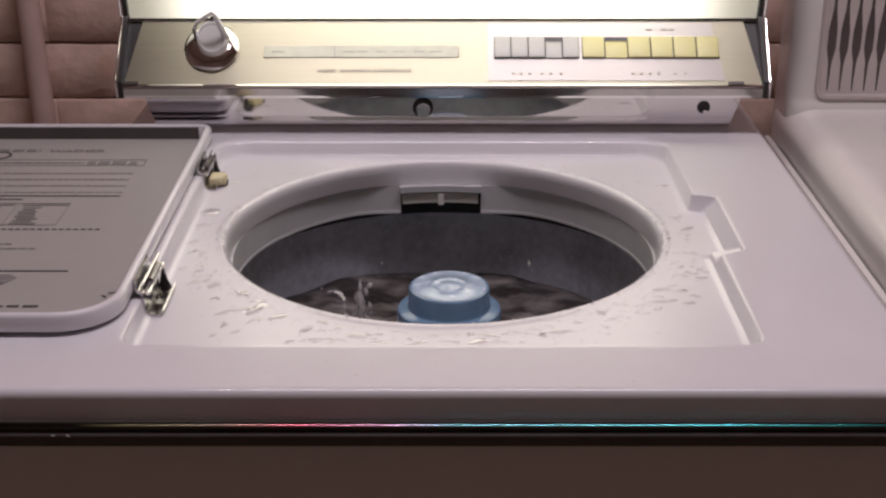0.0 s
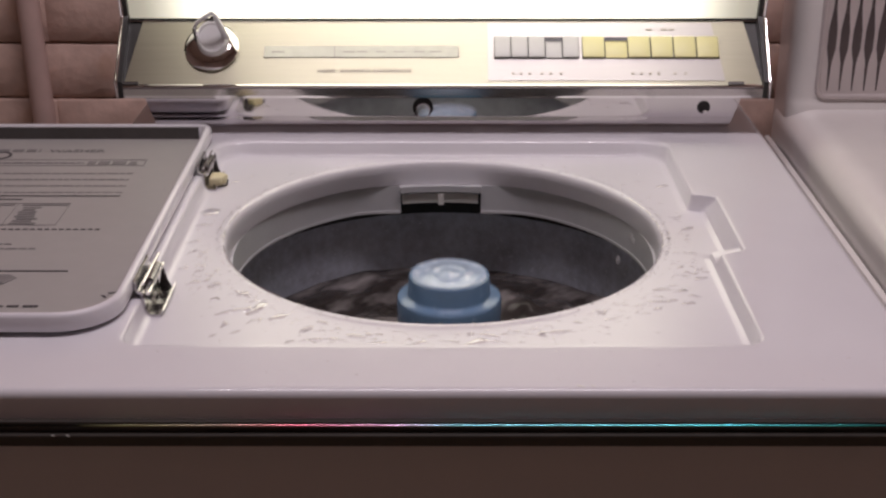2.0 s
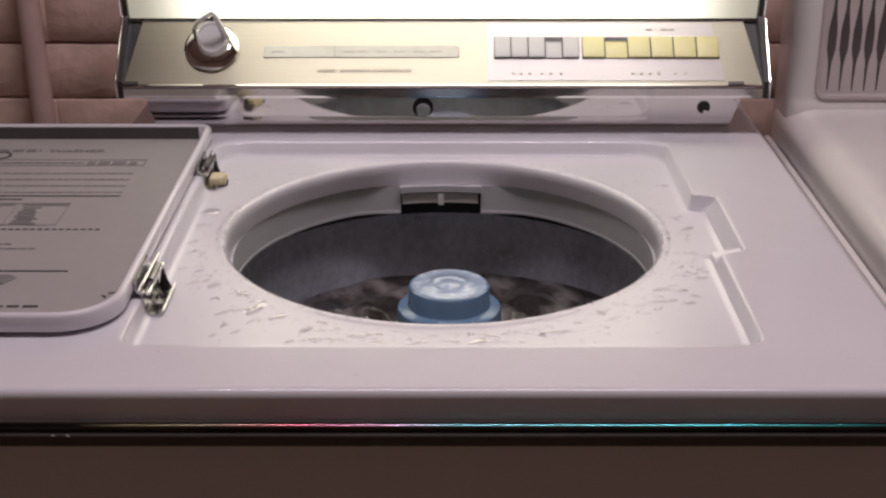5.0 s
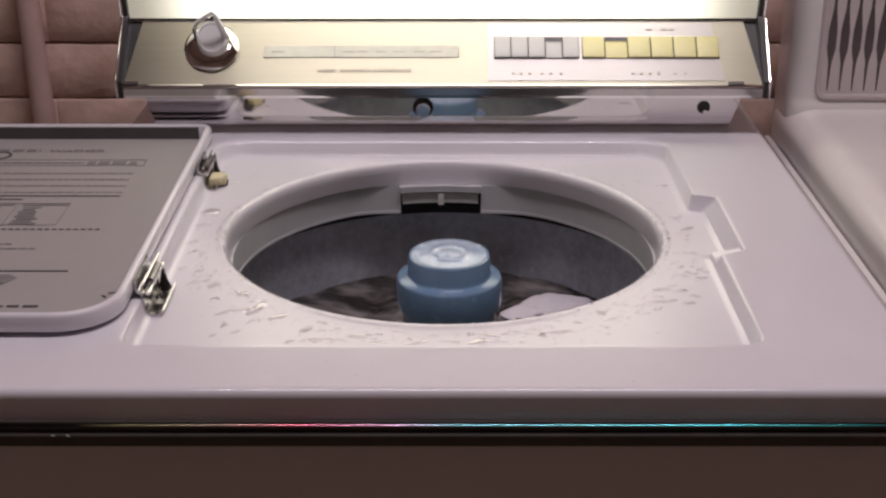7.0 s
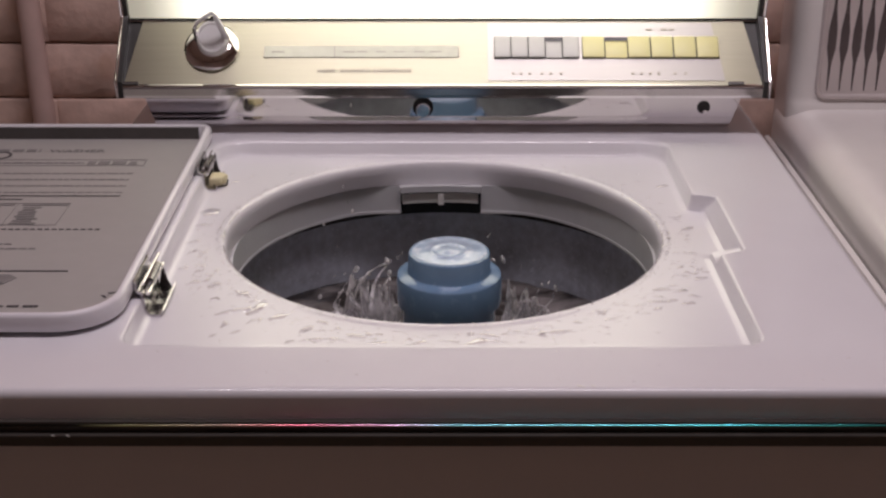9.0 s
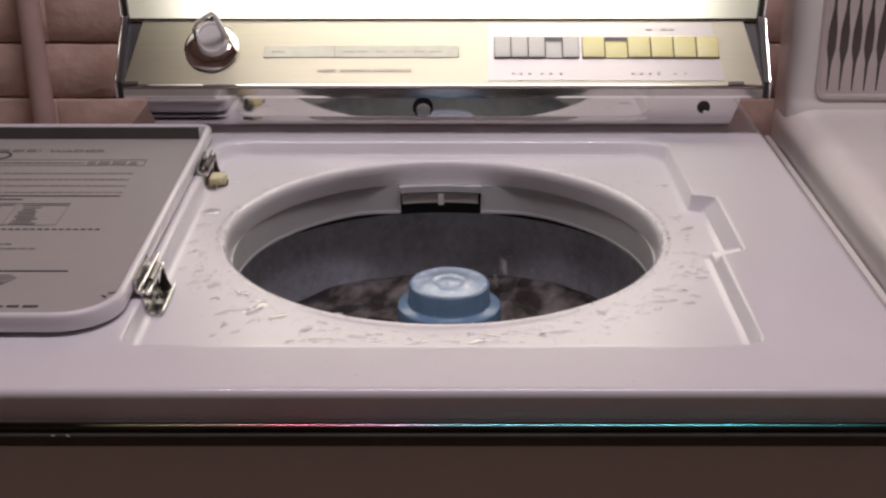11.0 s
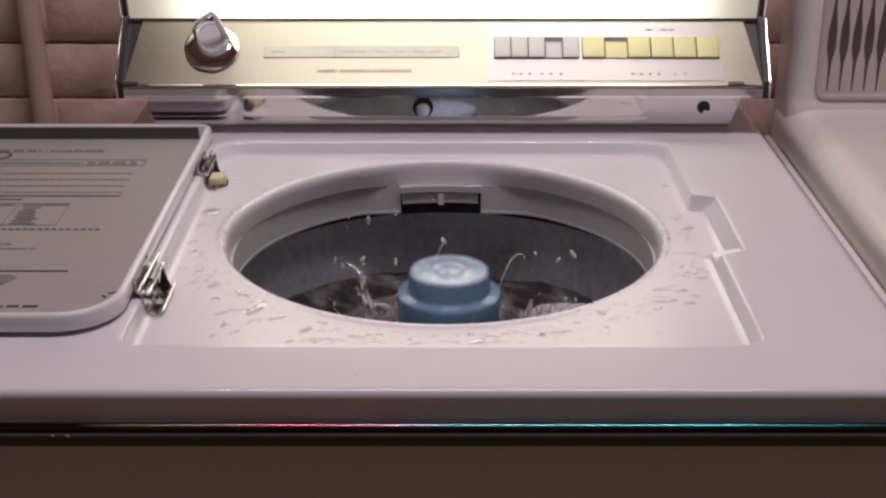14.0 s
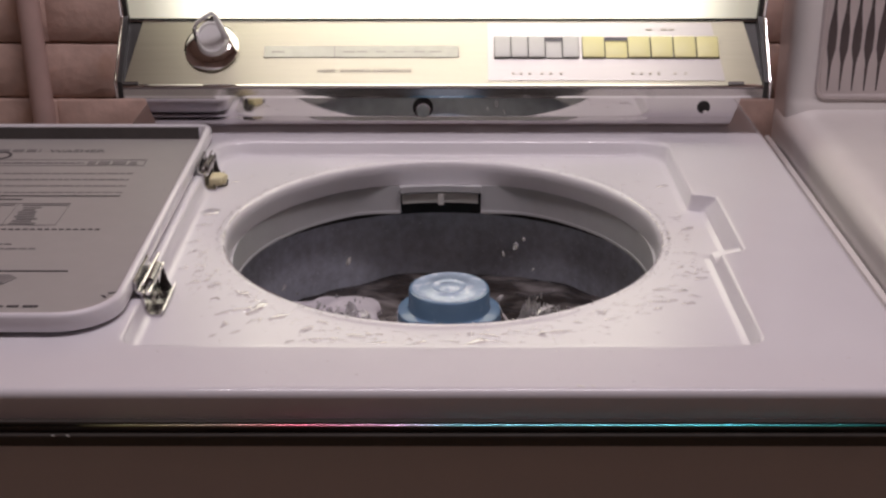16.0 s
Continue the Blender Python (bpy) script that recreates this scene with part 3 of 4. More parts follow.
    lathe(bm, [(0.206, 0.8535), (0.213, 0.8530), (0.2150, 0.850), (0.214, 0.843), (0.212, 0.70), (0.210, 0.58), (0.195, 0.555), (0.0, 0.55), (0.0, 0.545), (0.198, 0.55), (0.214, 0.58),
               (0.219, 0.843), (0.219, 0.8565), (0.206, 0.8565)], 128, m=Matrix.Translation((0, YC, 0)))
    part("tub", bm, TUB, w, "dark speckled porcelain tub")
    EYE_FIT[0] = about_eye(0.9657)
    for x, y, z, r in ((0.0935, 0.0128, 0.9139, 0.0022), (0.102, 0.0130, 0.9139, 0.0016)):
        bm = bmesh.new()
        blob(bm, x, y, z, r * 1.6, r * 0.7, 0.0005, random.Random(5))
        part("paint_chip", bm, SPOUT, w)
    con, mir = console(w)
    control_parts(con, mir, w)
    EYE_FIT[0] = None
    return w


def agitator(w):
    """Stepped blue column; its origin is the middle of its top."""
    bm = bmesh.new()
    lathe(bm, [(0.0, 0.0), (0.0335, 0.0), (0.0352, -0.0006), (0.0361, -0.0022), (0.0363, -0.0165), (0.0372, -0.0185), (0.0430, -0.0195), (0.0458, -0.0212), (0.0468, -0.0245),
               (0.0470, -0.0440), (0.0462, -0.0475), (0.0425, -0.0490), (0.0415, -0.0520), (0.0425, -0.16), (0.060, -0.18), (0.095, -0.195), (0.095, -0.20), (0.0, -0.20)], 96)
    a = part("agitator", bm, BLUE, w, "blue plastic agitator column bobbing in the tub")
    bm = bmesh.new()
    lathe(bm, [(0.0, 0.0020), (0.007, 0.0018), (0.009, 0.0006), (0.0135, 0.0005), (0.0145, 0.0011), (0.016, 0.0011), (0.017, 0.0004), (0.0330, 0.0004), (0.0333, 0.0001), (0.0, 0.0001)], 64)
    part("cap", bm, BLUE_PALE, a, "wet pale blue cap with a raised hub, glints painted in its colour")
    return a


def blob(bm, x, y, z, rx, ry, h, rng, n=14, way=None):
    """A flat drop with an uneven outline, lying at height z."""
    ph, k2, a0 = rng.uniform(0, 6.28), rng.choice((2, 3)), rng.uniform(0, 3.14) if way is None else way
    rings = []
    for q, zz in ((1.0, 0.0), (0.88, 0.38), (0.65, 0.74), (0.35, 0.95)):
        ring = []
        for k in range(n):
            t = 2 * math.pi * k / n
            w = q * (1 + 0.18 * math.sin(k2 * t + ph) + 0.1 * math.sin(5 * t + 2 * ph))
            u, v = rx * w * math.cos(t), ry * w * math.sin(t)
            ring.append(bm.verts.new((x + u * math.cos(a0) - v * math.sin(a0), y + u * math.sin(a0) + v * math.cos(a0), z + h * zz)))
        rings.append(ring)
    for a, b in zip(rings, rings[1:]):
        for k in range(n):
            bm.faces.new((a[k], a[(k + 1) % n], b[(k + 1) % n], b[k]))
    bm.faces.new(rings[-1])
    bm.faces.new(list(reversed(rings[0])))


def lid(w):
    """The lid lies open, its grey inside up, on two hinges beside the recess."""
    x0, x1, y0, y1, zb, zt = -0.735, -0.238, 0.0795, 0.547, 0.9203, 0.9360

    def ring(d, r_front, r_back):
        """Outline set in by d, with its own corner radii in front and behind."""
        pts = []
        for cx, cy, a0, r in ((x1 - d, y1 - d, 0, r_back), (x0 + d, y1 - d, 90, r_back), (x0 + d, y0 + d, 180, r_front), (x1 - d, y0 + d, 270, r_front)):
            sx, sy = (1 if a0 in (0, 270) else -1), (1 if a0 in (0, 90) else -1)
            for k in range(11):
                a = radians(a0 + 9 * k)
                pts.append((cx - sx * r + r * math.cos(a), cy - sy * r + r * math.sin(a)))
        return pts
    bm = bmesh.new()
    rings = []
    for pts, z in ((ring(0.005, 0.040, 0.012), zb), (ring(0.001, 0.044, 0.015), zb + 0.0015), (ring(0.0, 0.045, 0.016), zb + 0.004),
                   (ring(0.0, 0.045, 0.016), zt - 0.003), (ring(0.001, 0.044, 0.015), zt - 0.001), (ring(0.003, 0.042, 0.013), zt),
                   (ring(0.0055, 0.040, 0.011), zt - 0.0005), (ring(0.0075, 0.038, 0.009), zt - 0.003), (ring(0.0095, 0.036, 0.008), zb + 0.001)):
        rings.append([bm.verts.new((x, y, z)) for x, y in pts])
    n = len(rings[0])
    for a, b in zip(rings, rings[1:]):
        for k in range(n):
            bm.faces.new((a[k], a[(k + 1) % n], b[(k + 1) % n], b[k]))
    bm.faces.new(rings[0])
    bm.faces.new(list(reversed(rings[-1])))
    EYE_FIT[0] = about_eye(0.975)
    shell = part("lid", bm, ENAMEL, w, "open white lid, its printed grey inside facing up")
    bm = bmesh.new()
    zf = zb + 0.0014
    plate(bm, ring(0.0098, 0.0355, 0.0075), zf, 0.9224)
    part("inner_panel", bm, LID_GREY, shell, "grey painted inner panel with printed instructions", smooth=False)
    zi = 0.9226
    # Dark strip puts the shade on the back inner wall into colour.
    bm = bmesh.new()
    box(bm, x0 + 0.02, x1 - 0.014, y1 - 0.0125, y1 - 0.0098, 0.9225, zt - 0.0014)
    part("lid_shade_strip", bm, LID_SHADE, shell, "dark strip painted in for shade on the lid's back inner wall", smooth=False)
    lid_print(shell, zi)
    # hinges, which stand on the recess floor
    EYE_FIT[0] = None
    for yh, scale in ((0.424, 0.95), (0.150, 1.1)):
        hinge(shell, yh, scale)
    # scratches near the corner
    EYE_FIT[0] = about_eye(0.975)
    bm = bmesh.new()
    box(bm, -0.004, 0.004, -0.001, 0.001, 0, 0.0003, Matrix.Translation((-0.2535, 0.148, zi)) @ Matrix.Rotation(radians(15), 4, "Z"))
    box(bm, -0.003, 0.003, -0.001, 0.001, 0, 0.0003, Matrix.Translation((-0.259, 0.141, zi)) @ Matrix.Rotation(radians(-50), 4, "Z"))
    part("chipped_paint", bm, INK, shell, smooth=False)
    EYE_FIT[0] = None
    return shell


def lid_print(shell, z):
    def at(bm, x0, x1, y0, y1):
        box(bm, x0, x1, y0, y1, z, z + 0.0003)

    def run(bm, x0, x1, y, h, lo=0.004, hi=0.012, gap=0.0015):
        x = x0
        while x < x1 - 0.001:
            e = min(x1, x + rng.uniform(lo, hi))
            at(bm, x, e, y, y + h)
            x = e + gap
    rng = random.Random(7)
    # heading: the maker's word as bars, then the readable word
    bm = bmesh.new()
    run(bm, -0.60, -0.4045, 0.4912, 0.0085, 0.009, 0.012, 0.003)
    part("heading_bars", bm, INK_FADED, shell, smooth=False)
    cu = bpy.data.curves.new("heading_word", "FONT")
    cu.body, cu.size, cu.extrude, cu.offset = "WASHER", 0.0125, 0.0001, 0.0003
    word = new("heading_word_curve", cu)
    me = bpy.data.meshes.new_from_object(word.evaluated_get(bpy.context.evaluated_depsgraph_get()))
    bpy.data.objects.remove(word)
    me.materials.clear()
    me.materials.append(INK_FADED)
    left, right = min(v.co.x for v in me.vertices), max(v.co.x for v in me.vertices)
    for v in me.vertices:
        v.co.x = (v.co.x - left) * 0.0568 / (right - left)
    ob = new("heading_word", me)
    me.transform(EYE_FIT[0] @ Matrix.Translation((-0.396, 0.4905, z + 0.0002)))
    ob.parent = shell
    tagged(ob, "printed word in dark letters")
    # small print, a mesh for each line
    for y, x1, h in ((0.4250, -0.2973, 0.0022), (0.4075, -0.2973, 0.0026), (0.3900, -0.2967, 0.0024), (0.3722, -0.2962, 0.0018), (0.2462, -0.361, 0.0020), (0.2358, -0.3384, 0.0026), (0.4560, -0.352, 0.0030)):
        bm = bmesh.new()
        run(bm, -0.64, x1, y, h)
        tagged(part("small_print", bm, INK_FADED, shell, smooth=False), kind="stuff")
    bm = bmesh.new()
    run(bm, -0.3480, -0.300, 0.4530, 0.0090, 0.006, 0.016, 0.003)
    at(bm, -0.47, -0.2915, 0.4665, 0.4673)
    at(bm, -0.47, -0.2915, 0.4490, 0.4498)
    at(bm, -0.2923, -0.2915, 0.4498, 0.4665)
    tagged(part("boxed_print", bm, INK_FADED, shell, smooth=False), kind="stuff")
    for xa, xb, y, h in ((-0.64, -0.2959, 0.3628, 0.0020), (-0.64, -0.3824, 0.3536, 0.0022), (-0.64, -0.2991, 0.1890, 0.0022)):
        bm = bmesh.new()
        at(bm, xa, xb, y, y + h)
        part("ruled_line", bm, INK, shell, smooth=False)
    bm = bmesh.new()
    x = -0.64
    while x < -0.299:
        at(bm, x, x + 0.004, 0.2795, 0.2818)
        x += 0.0062
    tagged(part("dotted_line", bm, INK, shell, smooth=False), kind="stuff")
    bm = bmesh.new()
    run(bm, -0.64, -0.3012, 0.1215, 0.0034, 0.005, 0.012, 0.003)
    tagged(part("foot_print", bm, INK, shell, smooth=False), kind="stuff")
    # a table with its entries as bars
    bm = bmesh.new()
    for xa, n in ((-0.420, 8), (-0.378, 8)):
        for r in range(n):
            at(bm, xa + rng.uniform(0, 0.004), xa + rng.uniform(0.014, 0.024), 0.2925 + r * 0.0056, 0.2962 + r * 0.0056)
    at(bm, -0.425, -0.385, 0.3385, 0.3420)
    at(bm, -0.378, -0.337, 0.3385, 0.3420)
    for x in (-0.383, -0.336):
        at(bm, x, x + 0.0005, 0.2905, 0.3440)
    for y in (0.2905, 0.3440):
        at(bm, -0.64, -0.336, y, y + 0.0005)
    tagged(part("table_print", bm, INK_FADED, shell, smooth=False), kind="stuff")
    # round mark and a small emblem at the bottom, as plain shapes
    bm = bmesh.new()
    lathe(bm, [(0.0085, 0), (0.0115, 0), (0.0115, 0.0003), (0.0085, 0.0003)], 32, True, m=Matrix.Translation((-0.4405, 0.4805, z)))
    part("round_mark", bm, INK, shell, smooth=False)
    bm = bmesh.new()
    plate(bm, [(-0.385, 0.183), (-0.343, 0.183), (-0.3357, 0.177), (-0.346, 0.160), (-0.350, 0.156), (-0.368, 0.128), (-0.378, 0.148)], z, z + 0.0002)
    part("emblem", bm, INK_FADED, shell, smooth=False)
    bm = bmesh.new()
    plate(bm, [(-0.380, 0.170), (-0.352, 0.171), (-0.343, 0.165), (-0.358, 0.159), (-0.380, 0.161)], z + 0.0002, z + 0.0005)
    for k in range(7):
        box(bm, -0.380 + k * 0.0048, -0.3778 + k * 0.0048, 0.138 + 0.002 * abs(k - 3), 0.161, z + 0.0002, z + 0.0004)
    tagged(part("emblem_detail", bm, INK, shell, smooth=False), kind="stuff")


def hinge(shell, y, s):
    """A bent chrome strap from the lid's rim down to the recess, a tray with a raised rim, two long pins and a coil."""
    x = -0.2262
    bm = bmesh.new()
    pts = [(-0.0052, 0.0260), (-0.0042, 0.0178), (0.0002, 0.0160), (0.0010, 0.0035), (0.0035, 0.0), (0.0128, -0.0002), (0.0140, 0.0040), (0.0132, 0.0042), (0.0120, 0.0012), (0.0050, 0.0014), (0.0026, 0.0045),
           (0.0022, 0.0172), (-0.0024, 0.0190), (-0.0036, 0.0260)]
    outline = [(px * s, pz * s) for px, pz in pts]
    a = [bm.verts.new((x + px, y - 0.025 * s, ZT + 0.0006 + pz)) for px, pz in outline]
    b = [bm.verts.new((x + px, y + 0.022 * s, ZT + 0.0006 + pz)) for px, pz in outline]
    bm.faces.new(a)
    bm.faces.new(list(reversed(b)))
    for i in range(len(a)):
        bm.faces.new((a[i], b[i], b[(i + 1) % len(a)], a[(i + 1) % len(a)]))
    h = part("hinge", bm, HINGE, shell, "pitted chrome hinge", smooth=False)
    bm = bmesh.new()
    tube_along(bm, [(x + 0.0138 * s, y - 0.025 * s, ZT + 0.0046 * s), (x + 0.0138 * s, y + 0.022 * s, ZT + 0.0046 * s)], 0.0007, 8)
    part("tray_rim", bm, CHROME, h)
    for dx, dz, y0, y1, r in ((0.0052, 0.0180, -0.026, 0.027, 0.0014), (0.0008, 0.0225, -0.020, 0.034, 0.0010)):
        bm = bmesh.new()
        tube_along(bm, [(x + dx * s, y + y0 * s, ZT + dz * s), (x + dx * s, y + y1 * s, ZT + dz * s)], r * s, 12)
        part("hinge_pin", bm, CHROME, h)
    bm = bmesh.new()
    for k in range(7):
        yy = y - 0.010 * s + k * 0.0044 * s
        tube_along(bm, [(x + 0.0030 * s, yy, ZT + 0.0200 * s), (x + 0.0030 * s, yy + 0.0024 * s, ZT + 0.0202 * s)], 0.0034 * s, 12)
    part("hinge_spring", bm, HINGE, h, "coiled steel spring")
    bm = bmesh.new()
    ear = [(0.0020, 0.0), (0.0115, 0.0), (0.0085, 0.006), (0.0055, 0.0190 if s > 1 else 0.0240)]
    for yy in (y + 0.0225 * s, y + 0.0235 * s):
        for dx, dz in ear:
            bm.verts.new((x + dx * s, yy, ZT + 0.001 + dz * s))
    bm.verts.ensure_lookup_table()
    n = len(ear)
    bm.faces.new(bm.verts[:n])
    bm.faces.new(list(reversed(bm.verts[n:])))
    for i in range(n):
        bm.faces.new((bm.verts[i], bm.verts[(i + 1) % n], bm.verts[n + (i + 1) % n], bm.verts[n + i]))
    part("hinge_ear", bm, TRIM_DARK, h, "dark worn hinge ear", smooth=False)
    bm = bmesh.new()
    tube_along(bm, [(x - 0.0048 * s, y + 0.020 * s, ZT + 0.026 * s), (x - 0.0020 * s, y + 0.006 * s, ZT + 0.017 * s), (x + 0.0022 * s, y - 0.022 * s, ZT + 0.0145 * s)], 0.0009 * s, 8)
    part("spring_arm", bm, TRIM_DARK, h)
    for dy in (-0.012, 0.006):
        bm = bmesh.new()
        at = Matrix.Translation((x + 0.0082 * s, y + dy * s, ZT + 0.0020 * s))
        lathe(bm, [(0, 0.0016), (0.0018, 0.0013), (0.0026, 0.0), (0, 0.0)], 14, m=at)
        for turn in (20, 110):
            box(bm, -0.0045, 0.0045, -0.0005, 0.0005, 0.0004, 0.0020, at @ Matrix.Rotation(radians(turn), 4, "Z"))
        part("hinge_screw", bm, TRIM_DARK, h)
    if s < 1:
        bm = bmesh.new()
        plate(bm, [(-0.0005, -0.016), (0.0125, -0.013), (0.0165, -0.002), (0.0090, 0.004), (-0.0005, 0.003)], 0.0, 0.0085, Matrix.Translation((x + 0.0045, y, ZT + 0.0016)))
        part("bumper", bm, YELLOWED, h, "yellowed plastic bumper", bevel=0.0018)
        bm = bmesh.new()
        tube_along(bm, [(x + 0.0120, y - 0.016, ZT + 0.0015), (x + 0.0205, y - 0.012, ZT + 0.0018), (x + 0.0215, y - 0.009, ZT + 0.0062)], 0.0009, 8)
        part("bumper_hook", bm, TRIM_DARK, h)


# ---- dryer beside the washer ----
def dryer():
    x0, x1 = 0.3715, 1.035
    zd = 0.9215
    d = tagged(empty("dryer", 0.70, 0.0, 0.0), "white enamel dryer with a finned backsplash beside the washer", "dryer")
    inv = pose(-0.70, 0, 0)
    eye_fit = about_eye(0.9657)

    def add(name, bm, m, parent=d, label="", low=False, **k):
        bmesh.ops.transform(bm, matrix=inv if low else inv @ eye_fit, verts=bm.verts)
        return part(name, bm, m, parent, label, **k)
    bm = bmesh.new()
    box(bm, 0.3650, 1.0, -0.0215, 0.648, 0.02, 0.8765)
    add("cabinet", bm, ENAMEL_OLD, label="white enamel cabinet", low=True, bevel=0.006)
    for x in (0.40, 0.95):
        for y in (0.05, 0.60):
            add("foot", bmesh_at([(0, 0), (0.02, 0), (0.022, 0.006), (0.014, 0.021), (0, 0.021)], x, y), BLACK, low=True)
    bm = bmesh.new()
    box(bm, x0 + 0.0015, x1, 0.004, 0.70, 0.8600, 0.866)
    add("seam_trim", bm, TRIM_DARK, label="dark seam under the dryer top", smooth=False)
    # top with a broad rounded side, which runs up into the backsplash
    bm = bmesh.new()
    xr, zr = x0 + 0.0088, 0.8950
    prof = [(x0, 0.866), (x0, 0.8715), (x0 + 0.0012, 0.8735), (x0 + 0.0062, 0.8745), (x0 + 0.0066, 0.8695), (x0 + 0.0084, 0.8695), (xr, 0.8860), (xr, zr)]
    prof += [(xr + 0.036 * (1 - math.cos(a)), zr + (zd - zr) * math.sin(a)) for a in [radians(9 * k) for k in range(1, 11)]] + [(x1 - 0.02, zd), (x1, zd - 0.02), (x1, 0.866)]
    a = [bm.verts.new((x, 0.0, z)) for x, z in prof]
    b = [bm.verts.new((x, 0.70, z)) for x, z in prof]
    bm.faces.new(a)
    bm.faces.new(list(reversed(b)))
    for i in range(len(a)):
        bm.faces.new((a[i], b[i], b[(i + 1) % len(a)], a[(i + 1) % len(a)]))
    add("top_panel", bm, ENAMEL_OLD, label="white enamel dryer top with a rounded side")
    bm = bmesh.new()
    box(bm, x0 + 0.0067, x0 + 0.0083, 0.003, 0.66, 0.8696, 0.8722)
    add("side_groove", bm, BLACK, label="black groove along the dryer top", smooth=False)
    # backsplash with a filleted foot and rounded edge
    bm = bmesh.new()
    yb = 0.650
    out = rounded(x0 + 0.0125, x1, yb, 0.735, 0.022, 8)
    rings = []
    for z, grow in ((zd - 0.03, 0.006), (zd + 0.001, 0.006), (zd + 0.006, 0.0025), (zd + 0.014, 0.0), (1.20, 0.0), (1.225, -0.012), (1.23, -0.03)):
        cx, cy = (x0 + x1) / 2, 0.6925
        rings.append([bm.verts.new((x + grow * (1 if x > cx else -1) * (0 if x < cx else 1), y - max(grow, 0) * (1 if y < cy else 0) + (-grow if grow < 0 and y < cy else 0), z)) for x, y in out])
    n = len(out)
    for p, q in zip(rings, rings[1:]):
        for k in range(n):
            bm.faces.new((p[k], p[(k + 1) % n], q[(k + 1) % n], q[k]))
    bm.faces.new(rings[0])
    bm.faces.new(list(reversed(rings[-1])))
    back = add("backsplash", bm, ENAMEL_OLD, label="white enamel backsplash")
    # finned inset: frame, plate and tapered dark slots
    fx0, fx1, fz0, fz1 = 0.4105, 1.01, 0.9325, 1.17
    up = Matrix.Translation((0, yb, 0)) @ Matrix.Rotation(radians(90), 4, "X")
    bm = bmesh.new()
    o, i2 = rounded(fx0, fx1, fz0, fz1, 0.012, 6), rounded(fx0 + 0.005, fx1 - 0.005, fz0 + 0.006, fz1 - 0.005, 0.009, 6)
    rr = []
    for pts, z in ((o, 0.0), (o, 0.003), (rounded(fx0 + 0.0015, fx1 - 0.0015, fz0 + 0.0015, fz1 - 0.0015, 0.011, 6), 0.0045), (rounded(fx0 + 0.0035, fx1 - 0.0035, fz0 + 0.004, fz1 - 0.0035, 0.010, 6), 0.0045), (i2, 0.0012), (i2, 0.0)):
        rr.append([bm.verts.new((x, y, z)) for x, y in pts])
    for p, q in zip(rr, rr[1:] + rr[:1]):
        for k in range(len(o)):
            bm.faces.new((p[k], p[(k + 1) % len(o)], q[(k + 1) % len(o)], q[k]))
    bmesh.ops.transform(bm, matrix=up, verts=bm.verts)
    frame_ob = add("vent_frame", bm, FIN, back, "dull metal frame")
    bm = bmesh.new()
    plate(bm, i2, 0.0004, 0.0012, up)
    add("vent_plate", bm, FIN, back, "dull brushed metal plate", smooth=False)
    x = 0.4238
    mesh = None
    while x < fx1 - 0.015:
        if mesh is None:
            bm = bmesh.new()
            h = 0.057
            plate(bm, [(-0.0006, -h), (0.0006, -h), (0.0017, -h * 0.45), (0.0047, -0.010), (0.0047, 0.010), (0.0017, h * 0.62), (0.0009, h * 1.2), (-0.0009, h * 1.2), (-0.0017, h * 0.62), (-0.0047, 0.010), (-0.0047, -0.010),
                       (-0.0017, -h * 0.45)], 0.0012, 0.0020)
            first = part("vent_slot", bm, SLOT, back, smooth=False, at=inv @ eye_fit @ pose(x, yb, 0.999, 90))
            mesh = first.data
        else:
            ob = new("vent_slot", mesh)
            ob.matrix_basis = inv @ eye_fit @ pose(x, yb, 0.999, 90)
            ob.parent = back
        x += 0.0135
    return d


def bmesh_at(outline, x, y):
    bm = bmesh.new()
    lathe(bm, outline, 16, m=Matrix.Translation((x, y, 0)))
    return bm


# ---- water and wash ----
WATER_Z = 0.783


def wash_water():
    bm = bmesh.new()
    n, rad = 128, 40
    rings = []
    for j in range(rad + 1):
        r = 0.052 + (0.2118 - 0.052) * j / rad
        ring = []
        for k in range(n):
            t = 2 * math.pi * k / n
            x, y = r * math.cos(t), r * math.sin(t)
            z = 0.014 * noise.noise(Vector((x * 15, y * 15, 0.3))) + 0.007 * noise.noise(Vector((x * 34, y * 34, 2.0))) + 0.003 * noise.noise(Vector((x * 85, y * 85, 4.0)))
            z *= 0.3 + 0.7 * step(0.205, 0.15, r)
            z += 0.004 * math.sin(r * 120) * step(0.13, 0.05, r)
            ring.append(bm.verts.new((x, y, z)))
        rings.append(ring)
    for a, b in zip(rings, rings[1:]):
        for k in range(n):
            bm.faces.new((a[k], a[(k + 1) % n], b[(k + 1) % n], b[k]))
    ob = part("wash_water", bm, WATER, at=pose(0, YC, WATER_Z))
    return tagged(ob, "murky churning wash water in the tub", "water", kind="structure")


def cloth(seed, size, label):
    """A rumpled bundle of wet cloth."""
    bm = bmesh.new()
    bmesh.ops.create_icosphere(bm, subdivisions=4, radius=1.0)
    for v in bm.verts:
        p = v.co.copy()
        f = 1 + 0.35 * noise.noise(p * 1.3 + Vector((seed * 7.1, 0, 0))) - 0.22 * abs(noise.noise(p * 2.6 + Vector((0, seed * 3.3, 0))))
        v.co = Vector((p.x * f * size[0], p.y * f * size[1], p.z * f * size[2]))
    return tagged(part("laundry", bm, CLOTH), label, "laundry", group="washing in the tub")


